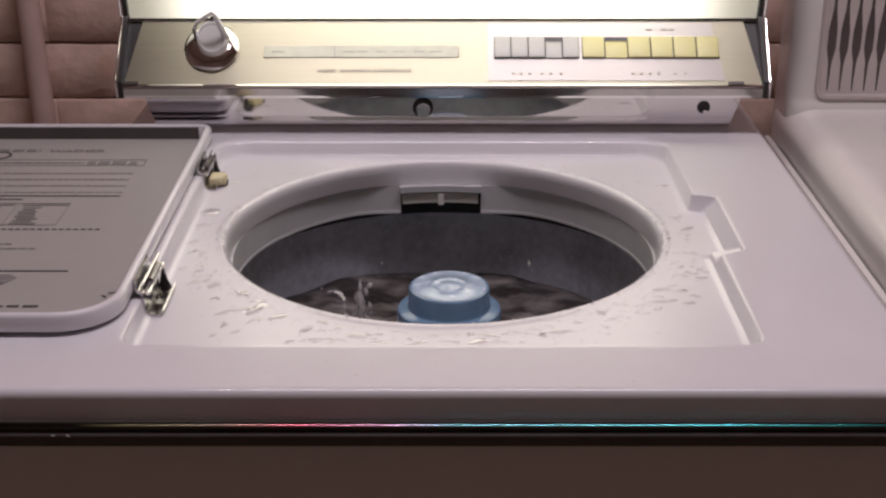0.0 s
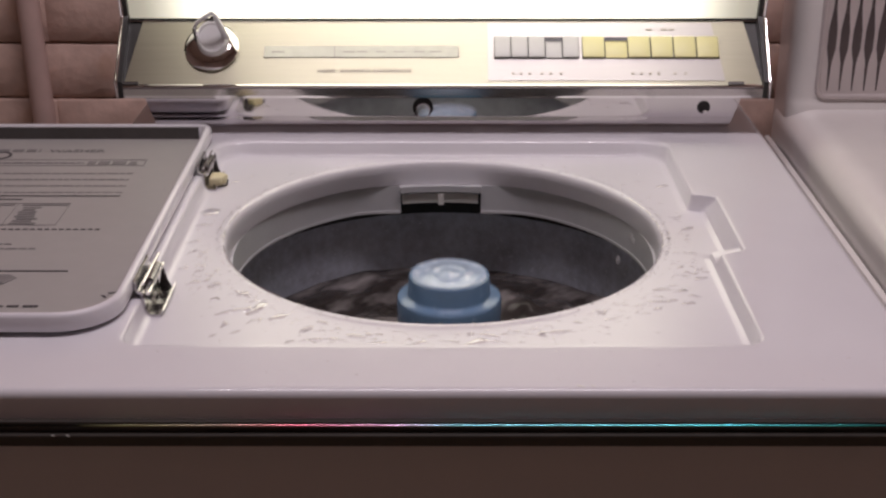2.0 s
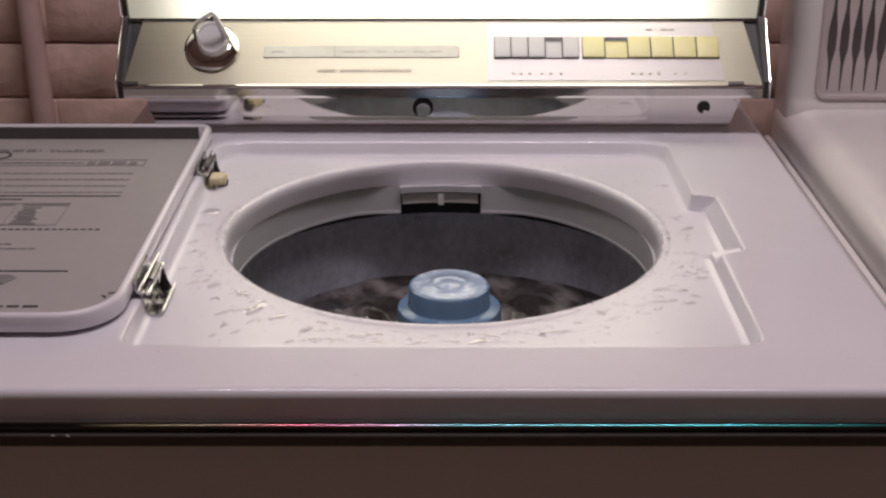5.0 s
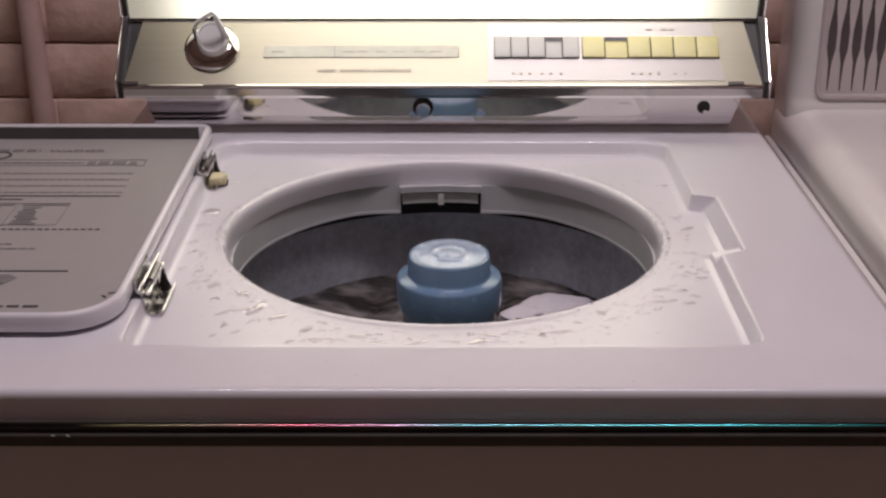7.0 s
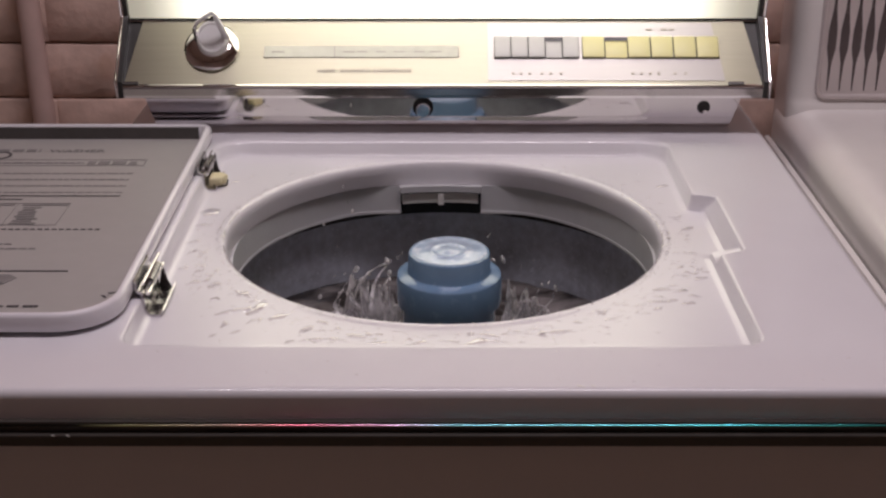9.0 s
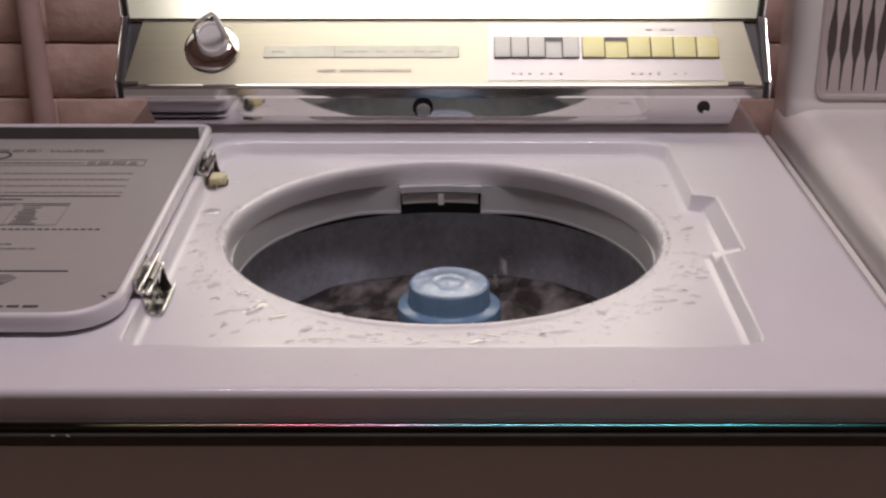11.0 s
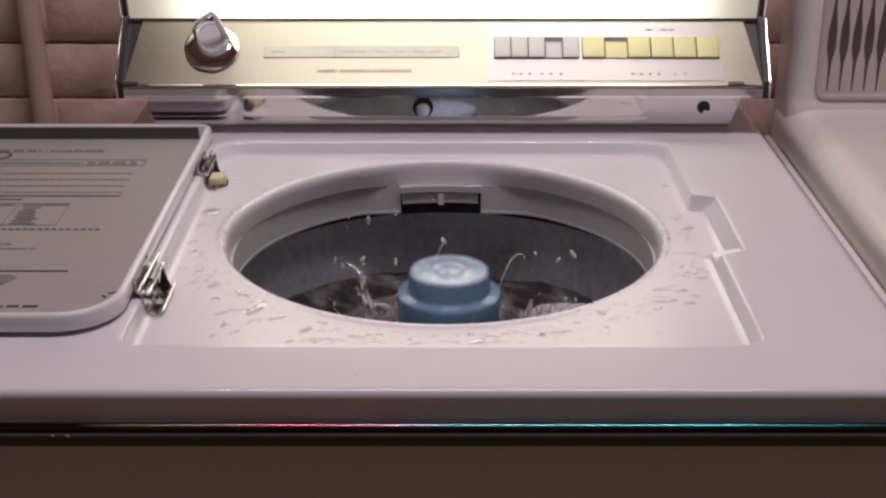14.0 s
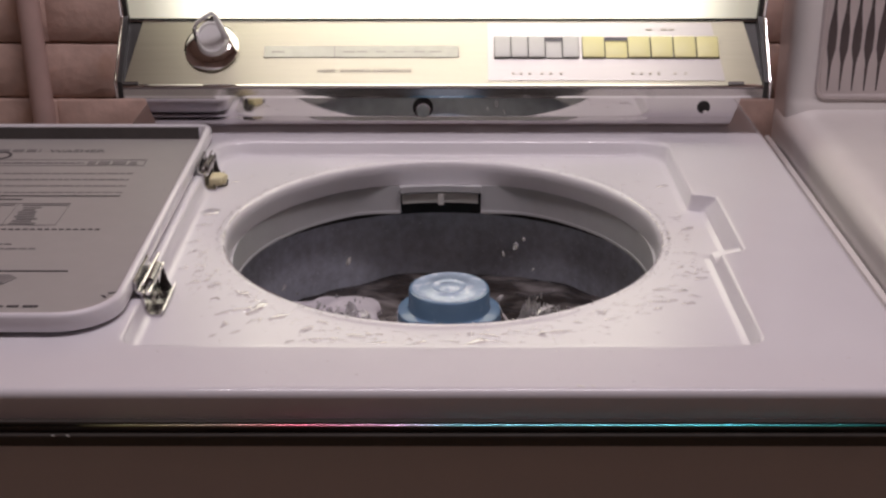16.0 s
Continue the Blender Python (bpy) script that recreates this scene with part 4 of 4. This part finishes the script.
def droplet(r, seed):
    bm = bmesh.new()
    bmesh.ops.create_icosphere(bm, subdivisions=2, radius=r)
    rng = random.Random(seed)
    k = rng.uniform(1.1, 2.6)
    for v in bm.verts:
        v.co.z *= k
        v.co.x *= 1 + 0.2 * noise.noise(v.co * 300 + Vector((seed, 0, 0)))
    return tagged(part("water_drop", bm, SPRAY), "clear drop of water thrown up by the agitator", "water drop", group="flying water drops")


def splash(seed, jets, spread, height, drops=8):
    """A frozen crown of thin water strands that leaves the surface and falls back whole; its origin is its foot."""
    rng = random.Random(seed)
    bm = bmesh.new()
    drift = rng.choice((-1, 1))
    for j in range(max(2, jets // 2)):
        h = height * rng.uniform(0.3, 1.0)
        lean = Vector((drift * rng.uniform(-0.3, 1.0), rng.uniform(-0.3, 0.3), 0)) * spread
        foot = Vector((rng.uniform(-0.6, 0.6) * spread, rng.uniform(-0.3, 0.3) * spread, -0.012))
        pts, steps = [], 20
        w, turn = rng.uniform(0.0030, 0.0075), rng.uniform(-0.8, 0.8)
        left = []
        for i in range(steps):
            q = i / (steps - 1)
            wob = Vector((noise.noise(Vector((q * 2.5, j * 1.7, seed))), noise.noise(Vector((j, q * 2.5, seed + 5))), 0.5 * noise.noise(Vector((q * 4, j, seed + 2))))) * 0.055 * q
            p = foot + lean * q * q + Vector((0, 0, h * q)) + wob
            pts.append(p)
            wide = max(0.0005, w * (1.3 - 1.05 * q) * (1 + 1.2 * noise.noise(Vector((q * 6, j * 3, seed)))))
            side = Vector((math.cos(turn + 1.5 * q), math.sin(turn + 1.5 * q), 0)) * wide
            thick = Vector((-side.y, side.x, 0)) * 0.38
            left.append([bm.verts.new(p + side * 1.0), bm.verts.new(p + thick), bm.verts.new(p - side), bm.verts.new(p - thick)])
        for u, v in zip(left, left[1:]):
            for k in range(4):
                bm.faces.new((u[k], u[(k + 1) % 4], v[(k + 1) % 4], v[k]))
        bm.faces.new(left[0])
        bm.faces.new(list(reversed(left[-1])))
        p = pts[-1]
        for q in (rng.uniform(0.3, 0.7), rng.uniform(0.6, 0.95)):
            o = pts[int(q * 19)] + Vector((rng.uniform(-1, 1), rng.uniform(-1, 1), rng.uniform(-1, 1))) * 0.004
            bmesh.ops.create_icosphere(bm, subdivisions=2, radius=rng.uniform(0.0007, 0.0020), matrix=Matrix.Translation(o) @ Matrix.Diagonal((1.2, 0.7, rng.uniform(0.7, 1.6), 1)))
        # the tip breaks up into a few uneven drops
        ahead = (pts[-1] - pts[-4]).normalized()
        for k in range(rng.choice((1, 2, 3))):
            o = p + ahead * (0.003 + 0.0055 * k) + Vector((rng.uniform(-1, 1), rng.uniform(-1, 1), rng.uniform(-1, 1))) * 0.003
            bmesh.ops.create_icosphere(bm, subdivisions=2, radius=rng.uniform(0.0007, 0.0026),
                                       matrix=Matrix.Translation(o) @ Matrix.Rotation(rng.uniform(-0.7, 0.7), 4, "Y") @ Matrix.Diagonal((rng.uniform(0.6, 1.1), 0.8, rng.uniform(1.0, 2.1), 1)))
    for k in range(drops):
        p = Vector((rng.uniform(-1, 1) * spread * 1.5, rng.uniform(-0.6, 0.6) * spread, height * rng.uniform(0.3, 1.35)))
        bmesh.ops.create_icosphere(bm, subdivisions=2, radius=0.0006 + 0.0022 * rng.random() ** 2,
                                   matrix=Matrix.Translation(p) @ Matrix.Rotation(rng.uniform(-0.9, 0.9), 4, "Y") @ Matrix.Diagonal((rng.uniform(0.5, 1.0), 0.8, rng.uniform(0.9, 2.4), 1)))
    # ragged veils of water, thin closed sheets
    for v in range(1 + jets // 7):
        wide, h = spread * rng.uniform(0.6, 1.1), height * rng.uniform(0.55, 0.85)
        cx, cy, bow, turn = rng.uniform(-0.5, 0.5) * spread, rng.uniform(-0.4, 0.4) * spread, rng.uniform(-0.5, 0.5), rng.uniform(-0.5, 0.5)
        cols, n, m = [], 44, 11
        for i in range(n):
            u = 2 * i / (n - 1) - 1
            top = h * (1 - 0.75 * u * u) * (0.50 + 0.55 * noise.noise(Vector((u * 2.1, seed * 1.3, v * 2.0))) + 0.55 * abs(noise.noise(Vector((u * 6.5, seed * 2.7, v * 3.1)))))
            col = []
            for k in range(m):
                q = k / (m - 1)
                x = u * wide * (1 - 0.25 * q) + 0.010 * q * noise.noise(Vector((u * 4, q * 2, seed)))
                y = bow * wide * (u * u - 0.4) + 0.012 * q * noise.noise(Vector((u * 3, q * 2.5, seed + 4)))
                p = Vector((cx + x * math.cos(turn) - y * math.sin(turn), cy + x * math.sin(turn) + y * math.cos(turn), -0.015 + (0.015 + max(top, 0.004)) * q))
                th = Vector((0, 0.0006 * (1 - 0.7 * q), 0))
                col.append((bm.verts.new(p - th), bm.verts.new(p + th)))
            cols.append(col)
        for a, b in zip(cols, cols[1:]):
            for k in range(m - 1):
                for f in (0, 1):
                    bm.faces.new((a[k][f], b[k][f], b[k + 1][f], a[k + 1][f]))
            bm.faces.new((a[-1][0], b[-1][0], b[-1][1], a[-1][1]))
            bm.faces.new((a[0][0], b[0][0], b[0][1], a[0][1]))
        for end in (cols[0], cols[-1]):
            for k in range(m - 1):
                bm.faces.new((end[k][0], end[k][1], end[k + 1][1], end[k + 1][0]))
    return tagged(part("water_splash", bm, SPRAY), "ragged splash of wash water round the agitator", "splash", group="splashes in the tub", kind="stuff")


def wet_top():
    """Drops and small puddles lying in the recess round the opening."""
    rng = random.Random(11)
    bm = bmesh.new()
    z = ZT - 0.0001
    made = 0
    while made < 620:
        t = rng.uniform(0, 6.283)
        c, s = math.cos(t), math.sin(t)
        keep = 0.08 + 0.92 * step(0.5, -0.25, s)
        if rng.random() > keep:
            continue
        r = 0.1985 + abs(rng.gauss(0, 0.026))
        x, y = r * c, YC + r * s
        if not (-0.215 < x < 0.214 and 0.060 < y < 0.480):
            continue
        k = rng.choices((0.0006, 0.0011, 0.0020, 0.0038, 0.0062), (8, 8, 5, 2, 0.5))[0] * rng.uniform(0.7, 1.3)
        long = rng.uniform(1.2, 2.4)
        if r - 1.3 * k * long < 0.1985:
            continue
        blob(bm, x, y, z, k * long, k * rng.uniform(0.55, 0.9), min(0.0013, 0.42 * k), rng, way=(rng.gauss(0.15, 0.35) if c > 0 else rng.gauss(0.9, 0.45)) if s > -0.9 else rng.gauss(0, 0.5))
        made += 1
    # a thin uneven film of water that clings to the rim
    n, rings = 360, []
    for j in range(n):
        t = 2 * math.pi * j / n
        c, s = math.cos(t), math.sin(t)
        w = 0.0011 * (0.75 + 0.9 * noise.noise(Vector((c * 9, s * 9, 1.0))) + 0.5 * noise.noise(Vector((c * 30, s * 30, 3.0))))
        w = max(0.0002, w * step(0.75, 0.1, s))
        rings.append([bm.verts.new(((0.1902 + w * math.cos(q)) * c, YC + (0.1902 + w * math.cos(q)) * s, 0.9137 + w * math.sin(q))) for q in [k * math.pi / 4 for k in range(8)]])
    for j in range(n):
        a, b = rings[j], rings[(j + 1) % n]
        for k in range(8):
            bm.faces.new((a[k], b[k], b[(k + 1) % 8], a[(k + 1) % 8]))
    # beads of water along the rim itself
    for k in range(520):
        t = rng.choice((rng.gauss(3.1, 0.55), rng.gauss(6.2, 0.5), rng.uniform(3.0, 6.4)))
        r, q = rng.uniform(0.1900, 0.1965), rng.uniform(0.0004, 0.0012)
        blob(bm, r * math.cos(t), YC + r * math.sin(t), ZT + 0.0003, q * 1.4, q, q * 0.6 + 0.0003, rng, 8)
    tagged(part("spilled_drops", bm, DROP), "water drops and small puddles on the white top", "water", kind="stuff")
    bm = bmesh.new()
    for k in range(16):
        x, y = rng.uniform(-0.20, 0.28), rng.uniform(-0.012, 0.038)
        q = rng.uniform(0.0005, 0.0011)
        blob(bm, x, y, ZO - 0.0001, q * 1.3, q, q * 0.6, rng, 10)
    tagged(part("stray_drops", bm, DROP), "tiny water drops on the front edge", "water", kind="stuff")


# ---- bricks, last of the structure ----
def bricks(wall):
    me = []
    rng = random.Random(3)
    for v in range(3):
        bm = bmesh.new()
        L, H, D = 0.2030, 0.0660, 0.0060
        xs, zs = (0.0, 0.0022, 0.05, 0.10, 0.15, L - 0.0022, L), (0.0, 0.0022, H / 2, H - 0.0022, H)
        nx, nz = len(xs) - 1, len(zs) - 1
        front = [[bm.verts.new((-L / 2 + xs[i], -D, -H / 2 + zs[k])) for k in range(nz + 1)] for i in range(nx + 1)]
        for i in range(nx + 1):
            for k in range(nz + 1):
                q = front[i][k].co
                rim = i in (0, nx) or k in (0, nz)
                # worn, painted-over arris: the border dips back and wanders
                q.y += (0.0020 if rim else 0.0) + rng.uniform(-0.0003, 0.0003)
                q.z += rng.uniform(-1, 1) * 0.0009
                q.x += rng.uniform(-1, 1) * 0.0010
        for i in range(nx):
            for k in range(nz):
                bm.faces.new((front[i][k], front[i][k + 1], front[i + 1][k + 1], front[i + 1][k]))
        edge = [front[i][0] for i in range(nx)] + [front[nx][k] for k in range(nz)] + [front[i][nz] for i in range(nx, 0, -1)] + [front[0][k] for k in range(nz, 0, -1)]
        back = [bm.verts.new((v.co.x, 0.003, v.co.z)) for v in edge]
        for i in range(len(edge)):
            j = (i + 1) % len(edge)
            bm.faces.new((edge[i], edge[j], back[j], back[i]))
        bmesh.ops.recalc_face_normals(bm, faces=bm.faces)
        for f in bm.faces:
            f.smooth = True
        m = bpy.data.meshes.new("brick")
        bm.to_mesh(m)
        bm.free()
        m.materials.append(BRICK)
        me.append(m)
    pitch = 0.0677
    for r in range(-9, 10):
        z = 0.892 + 0.0339 + r * pitch
        off = 0.1016 if r % 2 == 0 else 0.0
        for c in range(-6, 7):
            ob = new("brick", rng.choice(me))
            ob.matrix_basis = pose(-0.4715 + 0.1016 + off + c * 0.2032 + rng.uniform(-0.002, 0.002), WALL_Y + rng.uniform(-0.001, 0.001), z + rng.uniform(-0.001, 0.001), 0, rng.uniform(-0.5, 0.5), 0)
            ob.parent = wall


wall = room()
pipe_on_wall()
machine = washer()
blue = agitator(machine)
lid(machine)
dryer()
water = wash_water()
wet_top()
BUNDLES = [cloth(1, (0.058, 0.040, 0.024), "rumpled wet white cloth turning in the wash"), cloth(2, (0.050, 0.034, 0.018), "wet off-white cloth just under the water"),
           cloth(3, (0.060, 0.034, 0.018), "wet off-white cloth just under the water")]
# (seconds, x, y, strands, spread, height, drops): where each splash stands highest
SPLASHES = [(0.0, -0.075, 0.36, 5, 0.018, 0.070, 5), (0.5, -0.058, 0.36, 6, 0.020, 0.075, 3), (0.7, -0.065, 0.33, 9, 0.022, 0.115, 8), (0.72, 0.045, 0.35, 9, 0.020, 0.145, 8), (1.03, -0.080, 0.34, 18, 0.036, 0.115, 10), (1.0, 0.070, 0.34, 6, 0.020, 0.100, 6),
            (1.45, 0.016, 0.355, 6, 0.014, 0.135, 6), (2.1, 0.022, 0.36, 12, 0.022, 0.14, 8), (3.2, 0.055, 0.34, 5, 0.014, 0.165, 8), (4.65, -0.070, 0.33, 10, 0.026, 0.090, 8), (5.2, 0.060, 0.34, 8, 0.022, 0.110, 8), (5.8, -0.060, 0.34, 9, 0.024, 0.085, 6), (6.7, 0.085, 0.33, 7, 0.024, 0.115, 6), (6.82, 0.100, 0.33, 4, 0.014, 0.100, 4), (7.3, -0.120, 0.34, 8, 0.024, 0.085, 6), (7.82, -0.085, 0.33, 12, 0.034, 0.115, 6), (8.02, 0.040, 0.34, 5, 0.016, 0.125, 7), (8.0, -0.022, 0.255, 4, 0.010, 0.085, 2), (8.5, -0.085, 0.36, 8, 0.026, 0.085, 3),
            (8.72, -0.062, 0.33, 11, 0.026, 0.115, 10), (9.02, -0.066, 0.34, 16, 0.034, 0.125, 10), (9.0, 0.075, 0.35, 14, 0.034, 0.085, 8), (9.7, 0.065, 0.33, 9, 0.024, 0.090, 8), (10.3, -0.070, 0.33, 11, 0.028, 0.100, 8), (10.9, 0.030, 0.36, 8, 0.020, 0.125, 6), (11.42, -0.050, 0.33, 9, 0.026, 0.150, 12),
            (11.5, 0.012, 0.37, 8, 0.026, 0.115, 12), (11.52, -0.070, 0.34, 16, 0.040, 0.080, 6), (11.5, 0.085, 0.34, 12, 0.034, 0.080, 10), (13.3, -0.070, 0.33, 9, 0.020, 0.105, 8), (13.52, 0.012, 0.345, 7, 0.030, 0.145, 6), (13.5, 0.048, 0.29, 5, 0.008, 0.110, 3), (14.0, -0.055, 0.31, 14, 0.030, 0.120, 14), (14.02, 0.085, 0.35, 6, 0.024, 0.080, 4), (14.0, -0.005, 0.345, 4, 0.012, 0.150, 3), (14.02, 0.046, 0.33, 3, 0.010, 0.118, 3),
            (14.52, 0.062, 0.33, 4, 0.018, 0.075, 5), (15.02, -0.060, 0.33, 14, 0.026, 0.090, 14), (15.3, -0.060, 0.34, 8, 0.026, 0.085, 5), (15.52, 0.058, 0.33, 6, 0.012, 0.085, 4), (16.0, 0.075, 0.34, 11, 0.030, 0.090, 6), (16.0, -0.090, 0.35, 8, 0.032, 0.060, 4)]
CROWNS = [splash(i + 1, s[3], s[4], s[5], s[6]) for i, s in enumerate(SPLASHES)]
# (launch seconds, x, y, sideways m/s, rise m/s) of drops that fly once and fall back
FLIGHTS = [(-0.14, 0.03, 0.34, 0.35, 1.25), (0.36, 0.06, 0.33, 0.30, 1.1), (0.80, 0.05, 0.36, 0.5, 1.5), (1.30, 0.06, 0.36, -0.05, 1.9), (1.72, 0.05, 0.35, 0.45, 1.75), (1.74, 0.06, 0.35, 0.4, 1.6),
           (2.36, 0.03, 0.36, 0.15, 1.4), (2.40, -0.03, 0.36, -0.1, 1.2), (2.62, -0.02, 0.35, 0.05, 1.7), (3.18, 0.05, 0.34, 0.1, 1.8), (3.20, 0.05, 0.36, 0.12, 1.6), (3.86, -0.02, 0.34, -0.1, 1.3),
           (6.30, 0.03, 0.35, 0.2, 1.3), (6.33, 0.05, 0.33, 0.35, 1.2), (7.85, 0.04, 0.36, 0.2, 1.3), (8.66, 0.01, 0.36, 0.1, 1.6), (8.98, 0.02, 0.35, 0.25, 1.6), (8.99, -0.01, 0.35, -0.1, 1.4),
           (9.01, 0.0, 0.36, 0.2, 1.5), (11.28, -0.02, 0.35, -0.15, 1.8), (11.30, -0.04, 0.34, -0.2, 1.6), (11.85, -0.03, 0.34, -0.05, 1.6), (13.9, -0.02, 0.33, -0.2, 1.4), (13.92, -0.01, 0.35, 0.1, 1.5),
           (13.94, 0.0, 0.34, 0.3, 1.55), (14.34, -0.02, 0.36, -0.35, 1.9), (14.36, -0.01, 0.36, -0.25, 1.8), (14.38, 0.0, 0.36, -0.05, 1.85), (15.0, -0.03, 0.34, -0.4, 1.8), (15.02, -0.04, 0.34, -0.5, 1.7),
           (14.92, 0.08, 0.34, 0.3, 1.2), (15.45, -0.02, 0.33, -0.3, 1.2), (15.70, -0.02, 0.34, -0.4, 1.7)]
DROPS = [droplet(0.0013 + 0.0012 * ((i * 37) % 10) / 10, i) for i in range(len(FLIGHTS))]
bricks(wall)


def motions():
    # the agitator beats up and down 5.63 times a second
    f = 2 * math.pi * 5.6315
    rows = []
    for i in range(481):
        t = i / 30
        rows.append((t, pose(0.0055, YC, 0.8795 - 0.0187 * math.cos(f * t) - 0.0082 * math.sin(f * t))))
    walk(blue, rows)
    # the water turns slowly, rocks and heaves with the beat
    rows = []
    for i in range(241):
        t = i / 15
        rows.append((t, pose(0, YC, WATER_Z + 0.003 * math.sin(11.3 * t), 1.6 * math.sin(7.1 * t), 1.6 * math.sin(5.3 * t + 1), 22 * t + 14 * math.sin(3.1 * t))))
    walk(water, rows)
    # cloth drifts round the column and comes up now and then: (from, to, how far)
    SHOWS = [((2.7, 4.2, 0.018), (5.0, 5.5, 0.018), (7.2, 8.2, 0.017), (10.0, 10.6, 0.018), (13.2, 13.7, 0.014), (14.2, 14.6, 0.016), (15.6, 16.0, 0.014)),
             ((2.6, 3.7, 0.022), (6.3, 8.1, 0.021), (9.8, 10.4, 0.018), (11.8, 12.2, 0.02), (12.7, 13.2, 0.023), (13.8, 14.2, 0.02)), ((0.2, 0.8, 0.012), (7.3, 7.8, 0.016), (12.8, 13.2, 0.014))]
    for k, ob in enumerate(BUNDLES):
        rows = []
        for i in range(161):
            t = i / 10
            a = (140, 36, 62)[k] + (9, 10, 25)[k] * math.sin((1.1, 0.9, 0.6)[k] * t + k)
            r = (0.150, 0.150, 0.165)[k]
            rise = sum(h * step(t0, t0 + 0.35, t) * step(t1 + 0.35, t1, t) for t0, t1, h in SHOWS[k]) + 0.003 * math.sin(0.8 * t + 2 * k)
            rows.append((t, pose(r * math.cos(radians(a)), YC + r * math.sin(radians(a)), WATER_Z - (0.025, 0.027, 0.030)[k] + rise + 0.003 * math.sin(9 * t + k),
                                 7 * math.sin(2.1 * t), 7 * math.sin(1.7 * t + k), (18, 30, 24)[k] * math.sin(0.9 * t + k))))
        walk(ob, rows)
    # splashes rise out of the surface and fall back
    for ob, s in zip(CROWNS, SPLASHES):
        t0, x, y, high = s[0], s[1], s[2], s[5]
        low = pose(x, y, WATER_Z - 0.03 - 1.5 * high)
        rows = [(0.0, low)] if t0 > 0.2 else []
        for dt, q in ((-0.14, 0.0), (-0.06, 0.9), (0.0, 1.0), (0.06, 0.93), (0.17, 0.0)):
            if 0 <= t0 + dt <= 16:
                rows.append((t0 + dt, pose(x, y, WATER_Z - (1 - q) * (0.03 + 1.5 * high), 0, 0, 25 * dt / 0.15)))
        if t0 < 15.8:
            rows.append((16.0, low))
        walk(ob, rows)
    # single drops fly on parabolas
    for k, (ob, (t0, x, y, side, rise)) in enumerate(zip(DROPS, FLIGHTS)):
        flight = 2 * rise / 9.81 + 0.06
        under = WATER_Z - 0.05
        rows = []
        n = 9
        for i in range(n + 1):
            dt = flight * i / n
            if 0 <= t0 + dt <= 16:
                rows.append((t0 + dt, pose(x + side * dt, y + 0.05 * dt, max(under, WATER_Z - 0.01 + rise * dt - 4.905 * dt * dt), 0, 40 * side * dt / flight, 60 * dt)))
        if t0 > 0.05:
            rows.insert(0, (0.0, pose(x, y, under)))
            rows.insert(1, (t0 - 0.03, pose(x, y, under)))
        if t0 + flight < 15.9:
            rows.append((t0 + flight + 0.06, pose(x + side * flight, y, under)))
            rows.append((16.0, pose(x + side * flight, y, under)))
        walk(ob, rows)


motions()
